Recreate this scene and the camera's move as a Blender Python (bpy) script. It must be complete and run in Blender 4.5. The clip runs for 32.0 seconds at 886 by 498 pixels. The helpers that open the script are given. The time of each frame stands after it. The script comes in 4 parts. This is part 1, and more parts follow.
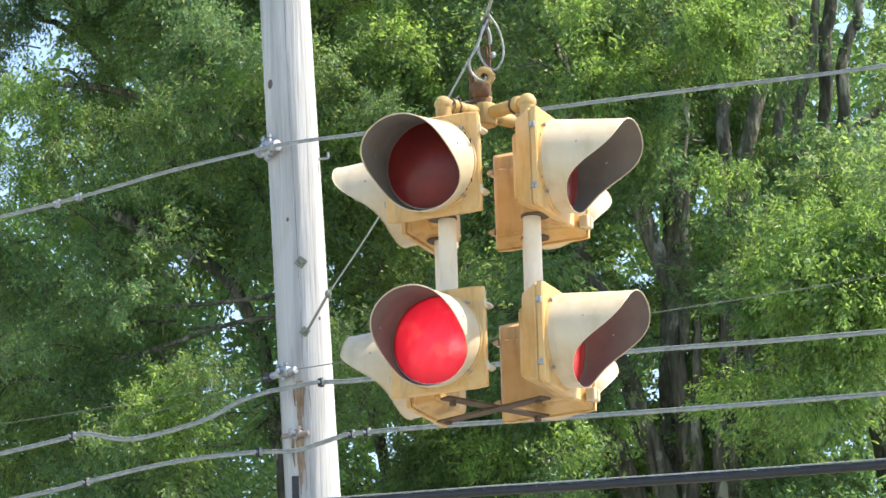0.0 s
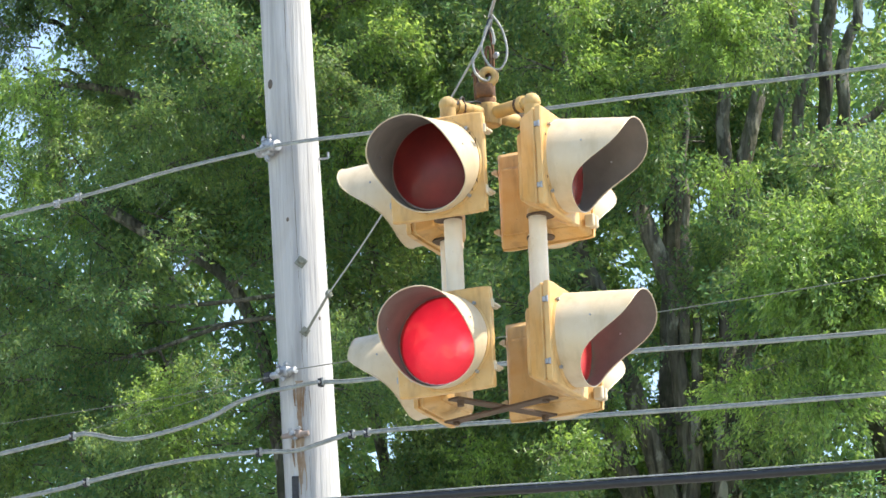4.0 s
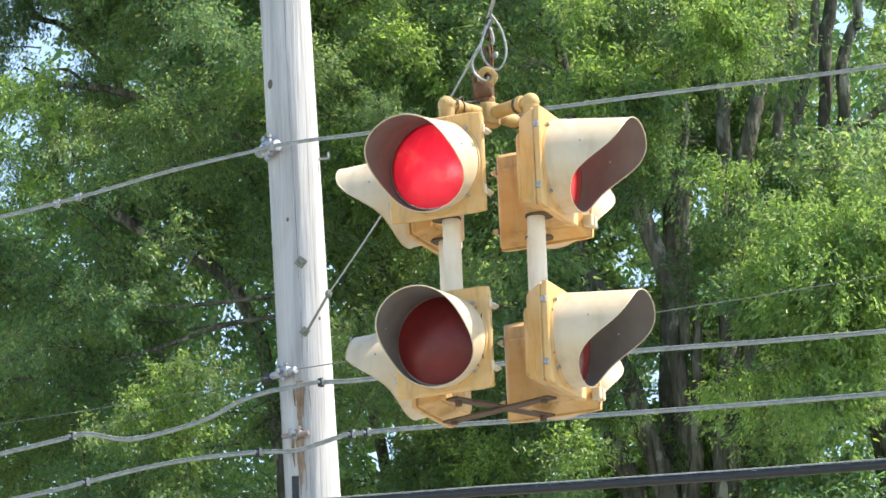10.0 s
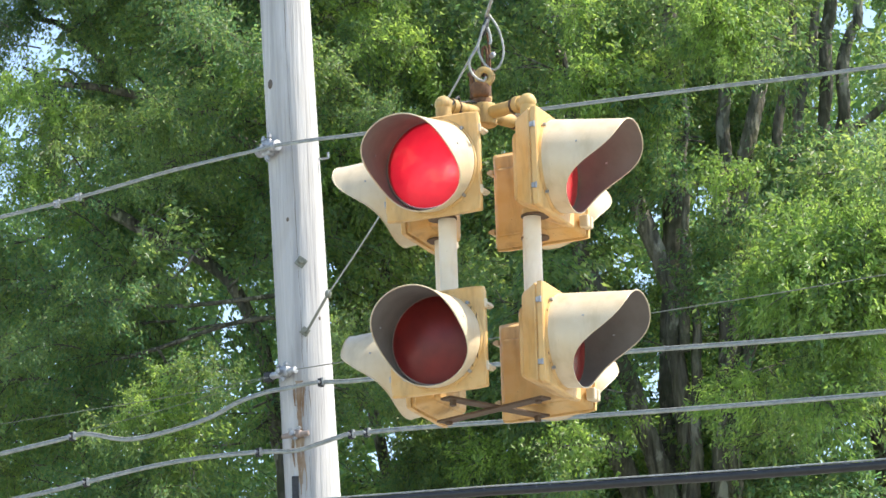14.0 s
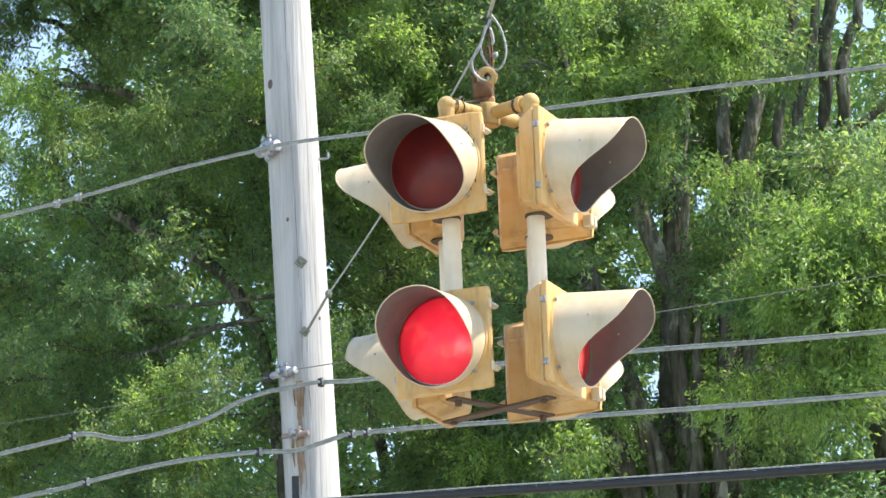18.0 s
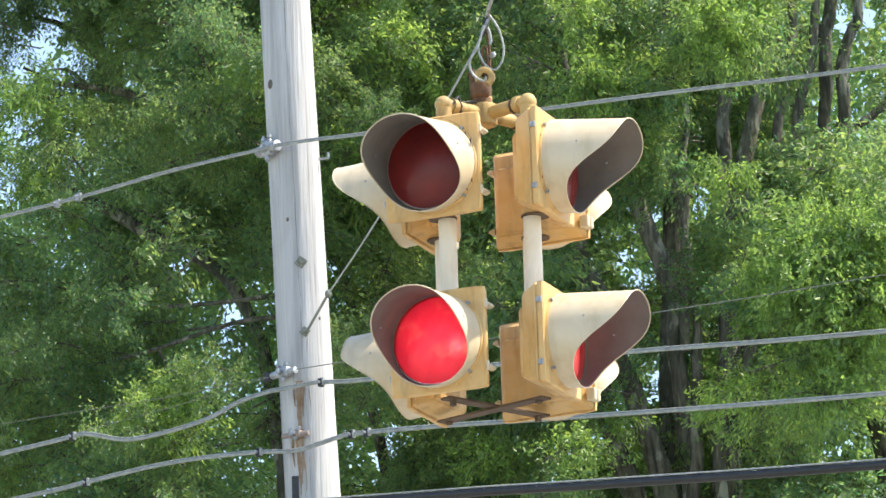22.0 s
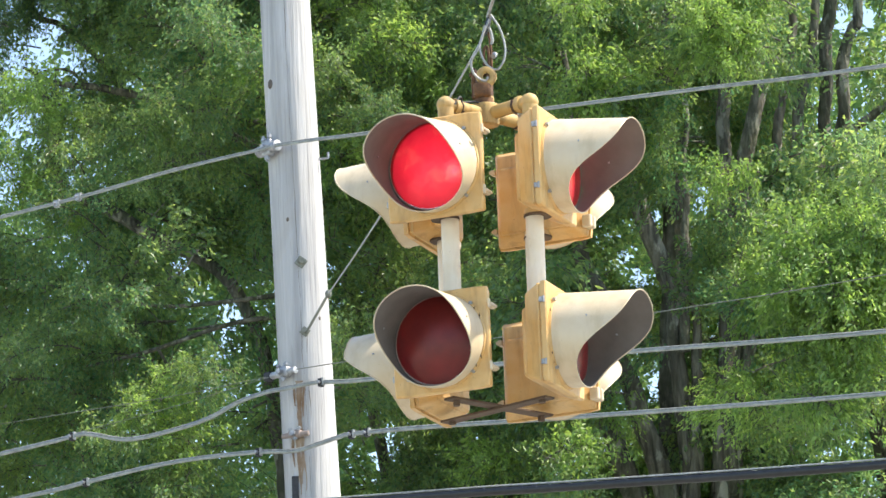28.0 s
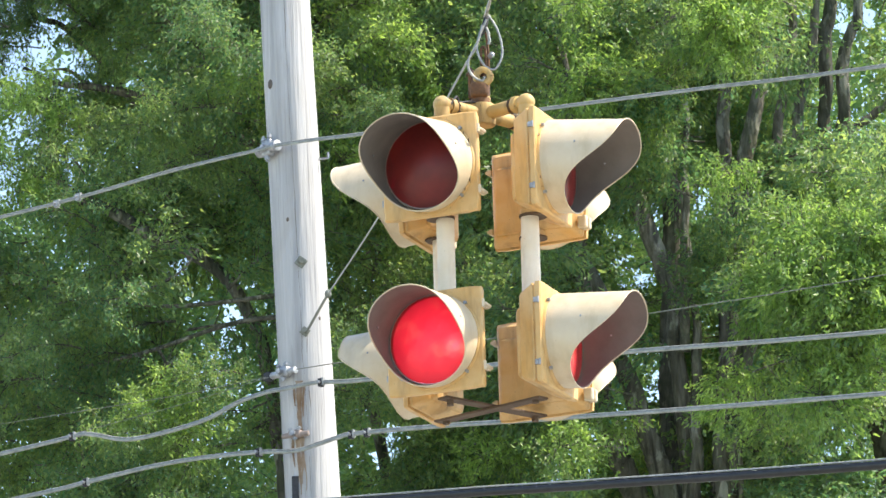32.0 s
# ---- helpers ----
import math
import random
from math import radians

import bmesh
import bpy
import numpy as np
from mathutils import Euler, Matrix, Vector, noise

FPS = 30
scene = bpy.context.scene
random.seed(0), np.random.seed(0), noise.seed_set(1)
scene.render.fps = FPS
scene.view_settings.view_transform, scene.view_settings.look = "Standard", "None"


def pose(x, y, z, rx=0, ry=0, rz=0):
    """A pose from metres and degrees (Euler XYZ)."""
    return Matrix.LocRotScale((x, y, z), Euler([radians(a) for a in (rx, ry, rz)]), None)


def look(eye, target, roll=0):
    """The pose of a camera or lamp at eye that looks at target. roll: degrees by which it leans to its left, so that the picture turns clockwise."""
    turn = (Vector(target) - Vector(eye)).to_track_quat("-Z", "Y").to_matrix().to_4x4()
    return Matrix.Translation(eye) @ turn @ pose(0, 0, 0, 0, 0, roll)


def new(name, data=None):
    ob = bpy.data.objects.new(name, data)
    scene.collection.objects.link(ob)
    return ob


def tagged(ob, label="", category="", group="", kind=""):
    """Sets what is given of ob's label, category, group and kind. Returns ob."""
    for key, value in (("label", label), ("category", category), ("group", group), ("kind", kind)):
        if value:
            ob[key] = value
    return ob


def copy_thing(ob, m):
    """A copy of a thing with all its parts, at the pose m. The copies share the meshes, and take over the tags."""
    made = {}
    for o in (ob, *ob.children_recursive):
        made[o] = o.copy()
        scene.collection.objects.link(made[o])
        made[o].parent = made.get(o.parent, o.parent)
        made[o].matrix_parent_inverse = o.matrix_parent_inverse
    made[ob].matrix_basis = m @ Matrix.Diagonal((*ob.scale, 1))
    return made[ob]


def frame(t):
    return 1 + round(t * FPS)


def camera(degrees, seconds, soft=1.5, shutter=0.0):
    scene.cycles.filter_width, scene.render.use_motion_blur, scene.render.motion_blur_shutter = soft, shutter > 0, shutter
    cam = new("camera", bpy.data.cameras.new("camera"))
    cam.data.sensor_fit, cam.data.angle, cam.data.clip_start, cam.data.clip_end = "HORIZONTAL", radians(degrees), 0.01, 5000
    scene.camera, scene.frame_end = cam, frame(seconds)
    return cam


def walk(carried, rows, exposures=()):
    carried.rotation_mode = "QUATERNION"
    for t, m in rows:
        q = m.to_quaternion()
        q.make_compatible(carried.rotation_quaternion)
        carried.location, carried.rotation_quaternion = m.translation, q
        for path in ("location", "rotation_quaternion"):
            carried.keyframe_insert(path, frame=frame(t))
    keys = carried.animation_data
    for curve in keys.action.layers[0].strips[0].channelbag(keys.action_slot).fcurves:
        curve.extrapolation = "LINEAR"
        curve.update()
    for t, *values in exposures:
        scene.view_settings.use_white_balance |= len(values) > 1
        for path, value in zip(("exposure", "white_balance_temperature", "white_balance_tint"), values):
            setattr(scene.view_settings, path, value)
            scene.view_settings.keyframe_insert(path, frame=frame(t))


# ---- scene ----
cam = camera(10.0, 32.0)
EYE = pose(0, 0, 1.6, 105.0, 0, 0) @ pose(0, 0, 0, 0, 0, -2.0)
walk(cam, [(0, EYE), (32, EYE)], ((0, 1.40, 7300, 12), (14, 1.41, 7300, 12), (25, 1.41, 7300, 12), (28, 1.43, 7300, 12), (30, 1.53, 7300, 10), (32, 1.48, 7300, 12)))

# ---------------------------------------------------------------- light
SUN_EL, SUN_AZ = 54.0, 90.0          # height, and the turn from "behind the camera" towards +x
sun_way = Vector((math.sin(radians(SUN_AZ)) * math.cos(radians(SUN_EL)),
                  -math.cos(radians(SUN_AZ)) * math.cos(radians(SUN_EL)), math.sin(radians(SUN_EL))))
world = bpy.data.worlds.new("sky")
scene.world = world
world.use_nodes = True
wn = world.node_tree
sky = wn.nodes.new("ShaderNodeTexSky")
sky.sky_type, sky.sun_disc = "NISHITA", False
sky.dust_density, sky.ozone_density = 0.3, 2.0
sky.sun_elevation = radians(SUN_EL)
sky.sun_rotation = math.atan2(sun_way.x, sun_way.y)
wn.nodes["Background"].inputs["Strength"].default_value = 0.14
wn.links.new(sky.outputs[0], wn.nodes["Background"].inputs["Color"])
sun = new("sun", bpy.data.lights.new("sun", "SUN"))
sun.data.energy, sun.data.angle, sun.data.color = 3.3, radians(0.53), (1.0, 0.95, 0.87)
sun.matrix_world = look(sun_way * 60, (0, 0, 0))

# ---------------------------------------------------------------- materials
def nodes_of(name):
    m = bpy.data.materials.new(name)
    m.use_nodes = True
    nt = m.node_tree
    return m, nt, nt.nodes["Principled BSDF"], nt.nodes["Material Output"]


def ramp(nt, fac, stops):
    r = nt.nodes.new("ShaderNodeValToRGB")
    while len(r.color_ramp.elements) < len(stops):
        r.color_ramp.elements.new(0.5)
    for e, (p, c) in zip(r.color_ramp.elements, stops):
        e.position, e.color = p, (*c, 1)
    nt.links.new(fac, r.inputs[0])
    return r.outputs[0]


def noise_tex(nt, scale, detail=4, stretch=None, space="Object", rough=0.55, wave=0.0):
    tc = nt.nodes.new("ShaderNodeTexCoord")
    n = nt.nodes.new("ShaderNodeTexNoise")
    n.inputs["Scale"].default_value, n.inputs["Detail"].default_value = scale, detail
    n.inputs["Roughness"].default_value, n.inputs["Distortion"].default_value = rough, wave
    src = tc.outputs[space]
    if stretch:
        mp = nt.nodes.new("ShaderNodeMapping")
        mp.inputs["Scale"].default_value = stretch
        nt.links.new(src, mp.inputs[0])
        src = mp.outputs[0]
    nt.links.new(src, n.inputs["Vector"])
    return n.outputs["Fac"]


def mix(nt, fac, a, b, kind="MIX"):
    m = nt.nodes.new("ShaderNodeMix")
    m.data_type, m.blend_type = "RGBA", kind
    for i, v in ((0, fac), (6, a), (7, b)):
        if isinstance(v, bpy.types.NodeSocket):
            nt.links.new(v, m.inputs[i])
        else:
            m.inputs[i].default_value = v if i == 0 else (*v, 1)
    return m.outputs[2]


def bump(nt, bsdf, height, strength, dist):
    b = nt.nodes.new("ShaderNodeBump")
    b.inputs["Strength"].default_value, b.inputs["Distance"].default_value = strength, dist
    nt.links.new(height, b.inputs["Height"])
    nt.links.new(b.outputs[0], bsdf.inputs["Normal"])


def painted(name, base, faded, dirt, rough=0.5, amount=0.5):
    """Weathered enamel: base colour fading in patches, with streaks of dirt and small chips."""
    m, nt, bsdf, out = nodes_of(name)
    c = ramp(nt, noise_tex(nt, 9, 5), [(0.36, base), (0.66, faded)])
    c = mix(nt, ramp(nt, noise_tex(nt, 22, 6, (1, 1, 0.22)), [(0.50, (0, 0, 0)), (0.74, (amount,) * 3)]), c, dirt)
    c = mix(nt, ramp(nt, noise_tex(nt, 70, 3), [(0.68, (0, 0, 0)), (0.74, (amount,) * 3)]), c, dirt)
    nt.links.new(c, bsdf.inputs["Base Color"])
    bsdf.inputs["Roughness"].default_value = rough
    bsdf.inputs["Specular IOR Level"].default_value = 0.35
    bump(nt, bsdf, noise_tex(nt, 130, 3), 0.25, 0.002)
    return m


def metal(name, a, b, rough=0.5, scale=30, metallic=0.8):
    m, nt, bsdf, out = nodes_of(name)
    nt.links.new(ramp(nt, noise_tex(nt, scale, 5), [(0.35, a), (0.68, b)]), bsdf.inputs["Base Color"])
    bsdf.inputs["Metallic"].default_value, bsdf.inputs["Roughness"].default_value = metallic, rough
    bump(nt, bsdf, noise_tex(nt, scale * 5, 3), 0.3, 0.002)
    return m


YELLOW = painted("faded_yellow_enamel", (0.64, 0.375, 0.130), (0.68, 0.47, 0.225), (0.27, 0.15, 0.06), 0.5, 0.55)
GRIMY = painted("grimy_yellow_enamel", (0.46, 0.30, 0.10), (0.54, 0.38, 0.16), (0.10, 0.065, 0.03), 0.55, 0.85)
CREAM = painted("chalky_cream_enamel", (0.61, 0.495, 0.325), (0.66, 0.565, 0.410), (0.36, 0.27, 0.15), 0.36, 0.35)
POST = painted("chalky_post_enamel", (0.70, 0.60, 0.45), (0.74, 0.67, 0.55), (0.40, 0.30, 0.20), 0.5, 0.35)
INNER = painted("flat_dark_visor_lining", (0.145, 0.130, 0.112), (0.19, 0.172, 0.15), (0.20, 0.18, 0.155), 0.75, 0.4)
GASKET = painted("perished_grey_rubber", (0.24, 0.19, 0.17), (0.30, 0.25, 0.22), (0.16, 0.12, 0.10), 0.7, 0.5)
DARK_IN = painted("black_housing_lining", (0.012, 0.010, 0.010), (0.018, 0.015, 0.014), (0.02, 0.02, 0.02), 0.9, 0.3)
BRACE = painted("rusty_brown_brace", (0.085, 0.055, 0.035), (0.13, 0.085, 0.055), (0.05, 0.03, 0.02), 0.7, 0.6)
RUST = metal("rusty_iron", (0.085, 0.045, 0.025), (0.20, 0.10, 0.045), 0.75, 40, 0.3)
GALV = metal("galvanised_steel", (0.24, 0.25, 0.26), (0.46, 0.47, 0.48), 0.48, 40, 0.7)
STRAND = metal("weathered_steel_strand", (0.24, 0.25, 0.24), (0.42, 0.43, 0.41), 0.55, 60, 0.3)
WIRE = metal("dull_green_wire", (0.13, 0.14, 0.11), (0.22, 0.23, 0.19), 0.6, 60, 0.0)
SHEATH = metal("grey_cable_sheath", (0.22, 0.24, 0.22), (0.36, 0.38, 0.35), 0.6, 25, 0.0)
BLACK = metal("black_cable_sheath", (0.010, 0.011, 0.012), (0.022, 0.023, 0.025), 0.38, 20, 0.0)
TAPE = metal("dark_rubber_tape", (0.02, 0.022, 0.025), (0.045, 0.047, 0.05), 0.7, 60, 0.0)


def make_pole_wood():
    m, nt, bsdf, out = nodes_of("weathered_grey_pole_wood")
    c = ramp(nt, noise_tex(nt, 14, 6, (1, 1, 0.06), wave=0.7), [(0.28, (0.27, 0.27, 0.268)), (0.5, (0.43, 0.427, 0.418)), (0.72, (0.56, 0.556, 0.545))])
    c = mix(nt, ramp(nt, noise_tex(nt, 55, 4, (1, 1, 0.05), wave=0.5), [(0.58, (0, 0, 0)), (0.74, (0.4,) * 3)]), c, (0.20, 0.185, 0.17))
    c = mix(nt, ramp(nt, noise_tex(nt, 3.5, 4, (1, 1, 0.5), wave=1.0), [(0.5, (0, 0, 0)), (0.75, (0.5,) * 3)]), c, (0.37, 0.345, 0.31))
    nt.links.new(c, bsdf.inputs["Base Color"])
    bsdf.inputs["Roughness"].default_value = 0.85
    bump(nt, bsdf, noise_tex(nt, 60, 5, (1, 1, 0.03)), 0.7, 0.01)
    return m


POLE_WOOD = make_pole_wood()
STAIN = painted("rust_brown_stain", (0.21, 0.13, 0.075), (0.36, 0.29, 0.22), (0.12, 0.07, 0.035), 0.9, 0.6)
KNOT = painted("dark_wood_knot", (0.10, 0.085, 0.07), (0.17, 0.145, 0.12), (0.05, 0.04, 0.03), 0.9, 0.6)


def make_lens():
    """Red prismatic glass: a glossy dark red skin, and clear red through which the lamp shows."""
    m, nt, bsdf, out = nodes_of("red_signal_glass")
    nt.links.new(ramp(nt, noise_tex(nt, 14, 4), [(0.3, (0.23, 0.030, 0.029)), (0.7, (0.34, 0.042, 0.036))]), bsdf.inputs["Base Color"])
    bsdf.inputs["Roughness"].default_value = 0.28
    clear = nt.nodes.new("ShaderNodeBsdfTransparent")
    clear.inputs[0].default_value = (1.0, 0.030, 0.060, 1)
    mx = nt.nodes.new("ShaderNodeMixShader")
    mx.inputs[0].default_value = 0.42
    nt.links.new(bsdf.outputs[0], mx.inputs[1])
    nt.links.new(clear.outputs[0], mx.inputs[2])
    nt.links.new(mx.outputs[0], out.inputs["Surface"])
    bump(nt, bsdf, noise_tex(nt, 60, 3), 0.4, 0.004)
    return m


LENS = make_lens()


def make_glow():
    """The lit lamp: bright, with a hotter patch placed to fit the camera's view of the front-left lens."""
    m, nt, bsdf, out = nodes_of("glowing_lamp")
    em = nt.nodes.new("ShaderNodeEmission")
    c = ramp(nt, noise_tex(nt, 12, 2, space="UV"), [(0.36, (0.80, 0.50, 0.8)), (0.54, (0.95, 0.7, 0.9)), (0.72, (1.05, 2.4, 1.4))])
    fine = ramp(nt, noise_tex(nt, 110, 2, space="UV"), [(0.35, (0.8,) * 3), (0.65, (1.12,) * 3)])
    tc = nt.nodes.new("ShaderNodeTexCoord")
    ln = nt.nodes.new("ShaderNodeVectorMath")
    ln.operation = "LENGTH"
    nt.links.new(tc.outputs["UV"], ln.inputs[0])
    hot_patch = nt.nodes.new("ShaderNodeVectorMath")
    hot_patch.operation = "DISTANCE"
    nt.links.new(tc.outputs["UV"], hot_patch.inputs[0])
    hot_patch.inputs[1].default_value = (0.075, -0.025, 0)
    c = mix(nt, 1.0, c, ramp(nt, hot_patch.outputs["Value"], [(0.0, (1.3, 9.0, 5.0)), (0.022, (1.2, 4.0, 2.4)), (0.05, (1.05, 1.3, 1.1)), (0.10, (1.0, 1.0, 1.0))]), "MULTIPLY")
    c = mix(nt, 1.0, c, ramp(nt, ln.outputs["Value"], [(0.06, (1.1,) * 3), (0.15, (0.5,) * 3)]), "MULTIPLY")
    nt.links.new(mix(nt, 1.0, c, fine, "MULTIPLY"), em.inputs[0])
    em.inputs[1].default_value = 1.05
    nt.links.new(em.outputs[0], out.inputs["Surface"])
    return m


GLOW = make_glow()


def make_leaf(name, low, high, glow_low, glow_high, rough=0.32, pale=1.7):
    """A leaf from dark to light by chance; the few palest, lighter still by that factor, are sun glints put into the
    colour.
    """
    m, nt, bsdf, out = nodes_of(name)
    geo, info = nt.nodes.new("ShaderNodeNewGeometry"), nt.nodes.new("ShaderNodeObjectInfo")
    add = nt.nodes.new("ShaderNodeMath")
    add.operation = "MULTIPLY_ADD"
    add.inputs[1].default_value = 0.65
    nt.links.new(geo.outputs["Random Per Island"], add.inputs[0])
    half = nt.nodes.new("ShaderNodeMath")
    half.operation = "MULTIPLY"
    half.inputs[1].default_value = 0.35
    nt.links.new(info.outputs["Random"], half.inputs[0])
    nt.links.new(half.outputs[0], add.inputs[2])
    nt.links.new(ramp(nt, add.outputs[0], [(0.1, low), (0.78, high), (0.95, tuple(min(0.8, q * pale) for q in high))]), bsdf.inputs["Base Color"])
    bsdf.inputs["Roughness"].default_value = rough
    bsdf.inputs["Specular IOR Level"].default_value = 0.55
    tr = nt.nodes.new("ShaderNodeBsdfTranslucent")
    nt.links.new(ramp(nt, add.outputs[0], [(0.1, glow_low), (0.78, glow_high), (0.95, tuple(min(0.85, q * pale) for q in glow_high))]), tr.inputs[0])
    mx = nt.nodes.new("ShaderNodeMixShader")
    mx.inputs[0].default_value = 0.50
    nt.links.new(bsdf.outputs[0], mx.inputs[1])
    nt.links.new(tr.outputs[0], mx.inputs[2])
    nt.links.new(mx.outputs[0], out.inputs["Surface"])
    return m


LEAF = make_leaf("oak_leaf", (0.060, 0.135, 0.082), (0.112, 0.185, 0.074), (0.17, 0.42, 0.17), (0.44, 0.58, 0.14), 0.42, 1.35)
# sunlight put into the colour: a brighter LEAF for clumps meant to look sunlit
LEAF_LIT = make_leaf("lit_oak_leaf", (0.090, 0.185, 0.060), (0.20, 0.32, 0.090), (0.25, 0.45, 0.09), (0.46, 0.66, 0.13), 0.42, 1.4)
LEAF_FAR = make_leaf("far_leaf", (0.066, 0.138, 0.080), (0.098, 0.180, 0.080), (0.20, 0.40, 0.13), (0.34, 0.52, 0.11), 0.5, 1.2)


def make_bark():
    m, nt, bsdf, out = nodes_of("furrowed_grey_bark")
    c = ramp(nt, noise_tex(nt, 13, 6, (1, 1, 0.22), wave=0.8), [(0.3, (0.045, 0.041, 0.034)), (0.5, (0.14, 0.130, 0.102)), (0.70, (0.28, 0.265, 0.215))])
    c = mix(nt, ramp(nt, noise_tex(nt, 3.5, 4), [(0.50, (0, 0, 0)), (0.62, (0.7,) * 3)]), c, (0.07, 0.08, 0.05))
    # pale patches: lichen, and dappled sunlight painted into the bark
    c = mix(nt, ramp(nt, noise_tex(nt, 8, 5, (1, 1, 0.5)), [(0.57, (0, 0, 0)), (0.64, (0.8,) * 3)]), c, (0.36, 0.35, 0.29))
    nt.links.new(c, bsdf.inputs["Base Color"])
    bsdf.inputs["Roughness"].default_value = 0.9
    bump(nt, bsdf, noise_tex(nt, 22, 6, (1, 1, 0.16)), 1.0, 0.05)
    return m


BARK = make_bark()


def make_ground():
    m, nt, bsdf, out = nodes_of("pale_bounce_ground")
    # unseen ground, made pale so that it bounces light up into the shade
    c = ramp(nt, noise_tex(nt, 0.35, 6), [(0.35, (0.20, 0.197, 0.188)), (0.65, (0.29, 0.285, 0.27))])
    c = mix(nt, ramp(nt, noise_tex(nt, 0.03, 3), [(0.50, (0, 0, 0)), (0.58, (1, 1, 1))]), c, (0.10, 0.16, 0.05))
    c = mix(nt, ramp(nt, noise_tex(nt, 40, 3), [(0.4, (0, 0, 0)), (0.7, (0.4,) * 3)]), c, (0.36, 0.35, 0.33))
    nt.links.new(c, bsdf.inputs["Base Color"])
    bsdf.inputs["Roughness"].default_value = 0.9
    bump(nt, bsdf, noise_tex(nt, 50, 4), 0.5, 0.01)
    return m


GROUND = make_ground()

# ---------------------------------------------------------------- mesh helpers
def part(name, bm, material, parent=None, label="", m=None, smooth=None):
    """Links a bmesh as one mesh object, under a thing or a part. smooth: the angle up to which edges are shaded round."""
    me = bpy.data.meshes.new(name)
    bmesh.ops.recalc_face_normals(bm, faces=bm.faces)
    if smooth is not None:
        for f in bm.faces:
            f.smooth = True
        for e in bm.edges:
            if len(e.link_faces) == 2 and e.calc_face_angle(0) > radians(smooth):
                e.smooth = False
    bm.to_mesh(me)
    bm.free()
    for mat in (material if isinstance(material, (list, tuple)) else [material]):
        me.materials.append(mat)
    ob = new(name, me)
    ob.parent = parent
    if m is not None:
        ob.matrix_basis = m
    if label:
        ob["label"] = label
    return ob


def empty(name, m=None, parent=None):
    ob = new(name)
    ob.empty_display_size = 0.1
    ob.parent = parent
    if m is not None:
        ob.matrix_basis = m
    return ob


def box(sx, sy, sz, at=(0, 0, 0), bevel=0.0, seg=2, bm=None):
    made = bm is None
    b = bmesh.new()
    bmesh.ops.create_cube(b, size=1)
    bmesh.ops.scale(b, vec=(sx, sy, sz), verts=b.verts)
    if bevel:
        bmesh.ops.bevel(b, geom=b.edges[:], offset=bevel, segments=seg, affect="EDGES", profile=0.5)
    bmesh.ops.translate(b, vec=at, verts=b.verts)
    return b if made else join(bm, b)


def join(bm, b):
    me = bpy.data.meshes.new("tmp")
    b.to_mesh(me)
    b.free()
    bm.from_mesh(me)
    bpy.data.meshes.remove(me)
    return bm


def rod(r, a, b, seg=14, bm=None, r2=None, bevel=0.0):
    """A round bar from a to b."""
    made = bm is None
    t = bmesh.new()
    a, b = Vector(a), Vector(b)
    bmesh.ops.create_cone(t, cap_ends=True, segments=seg, radius1=r, radius2=r if r2 is None else r2, depth=(b - a).length)
    if bevel:
        rim = [e for e in t.edges if any(len(f.verts) > 4 for f in e.link_faces)]
        bmesh.ops.bevel(t, geom=rim, offset=bevel, segments=2, affect="EDGES", profile=0.5)
    turn = (b - a).to_track_quat("Z", "Y").to_matrix().to_4x4()
    bmesh.ops.transform(t, matrix=Matrix.Translation((a + b) / 2) @ turn, verts=t.verts)
    return t if made else join(bm, t)


def ball(r, at, bm=None, squash=1.0, seg=16):
    made = bm is None
    t = bmesh.new()
    bmesh.ops.create_uvsphere(t, u_segments=seg, v_segments=seg // 2 + 2, radius=r)
    bmesh.ops.scale(t, vec=(1, 1, squash), verts=t.verts)
    bmesh.ops.translate(t, vec=at, verts=t.verts)
    return t if made else join(bm, t)


def spline(pts, n):
    """Catmull-Rom through the points, n steps a span."""
    p = [Vector(q) for q in pts]
    p = [p[0] * 2 - p[1]] + p + [p[-1] * 2 - p[-2]]
    out = []
    for i in range(1, len(p) - 2):
        a, b, c, d = p[i - 1:i + 3]
        for k in range(n):
            t = k / n
            out.append(0.5 * (2 * b + (c - a) * t + (2 * a - 5 * b + 4 * c - d) * t * t + (3 * b - a - 3 * c + d) * t ** 3))
    out.append(p[-2])
    return out


def tube(pts, radii, seg=8, bm=None, wobble=0.0, seed=0):
    """A tube of changing thickness along points."""
    bm = bmesh.new() if bm is None else bm
    pts = [Vector(p) for p in pts]
    rnd = random.Random(seed)
    rings, side = [], None
    for i, p in enumerate(pts):
        way = (pts[min(i + 1, len(pts) - 1)] - pts[max(i - 1, 0)]).normalized()
        if side is None:
            side = way.orthogonal().normalized()
        side = (side - way * side.dot(way)).normalized()
        up = way.cross(side)
        r = radii[i] if isinstance(radii, (list, tuple)) else radii
        ring = []
        for k in range(seg):
            a = 2 * math.pi * k / seg
            rr = r * (1 + wobble * (rnd.random() - 0.5))
            ring.append(bm.verts.new(p + (side * math.cos(a) + up * math.sin(a)) * rr))
        rings.append(ring)
    for a, b in zip(rings, rings[1:]):
        for k in range(seg):
            bm.faces.new((a[k], a[(k + 1) % seg], b[(k + 1) % seg], b[k]))
    bm.faces.new(rings[0][::-1])
    bm.faces.new(rings[-1])
    return bm


# ---------------------------------------------------------------- ground
def build_ground():
    bm = bmesh.new()
    bmesh.ops.create_grid(bm, x_segments=40, y_segments=40, size=2000)
    ground = part("ground", bm, GROUND)
    tagged(ground, "unseen ground with patchy grass around the crossing, made pale to bounce light", "ground", kind="structure")


build_ground()

# ---------------------------------------------------------------- utility pole
POLE_Y = 25.0
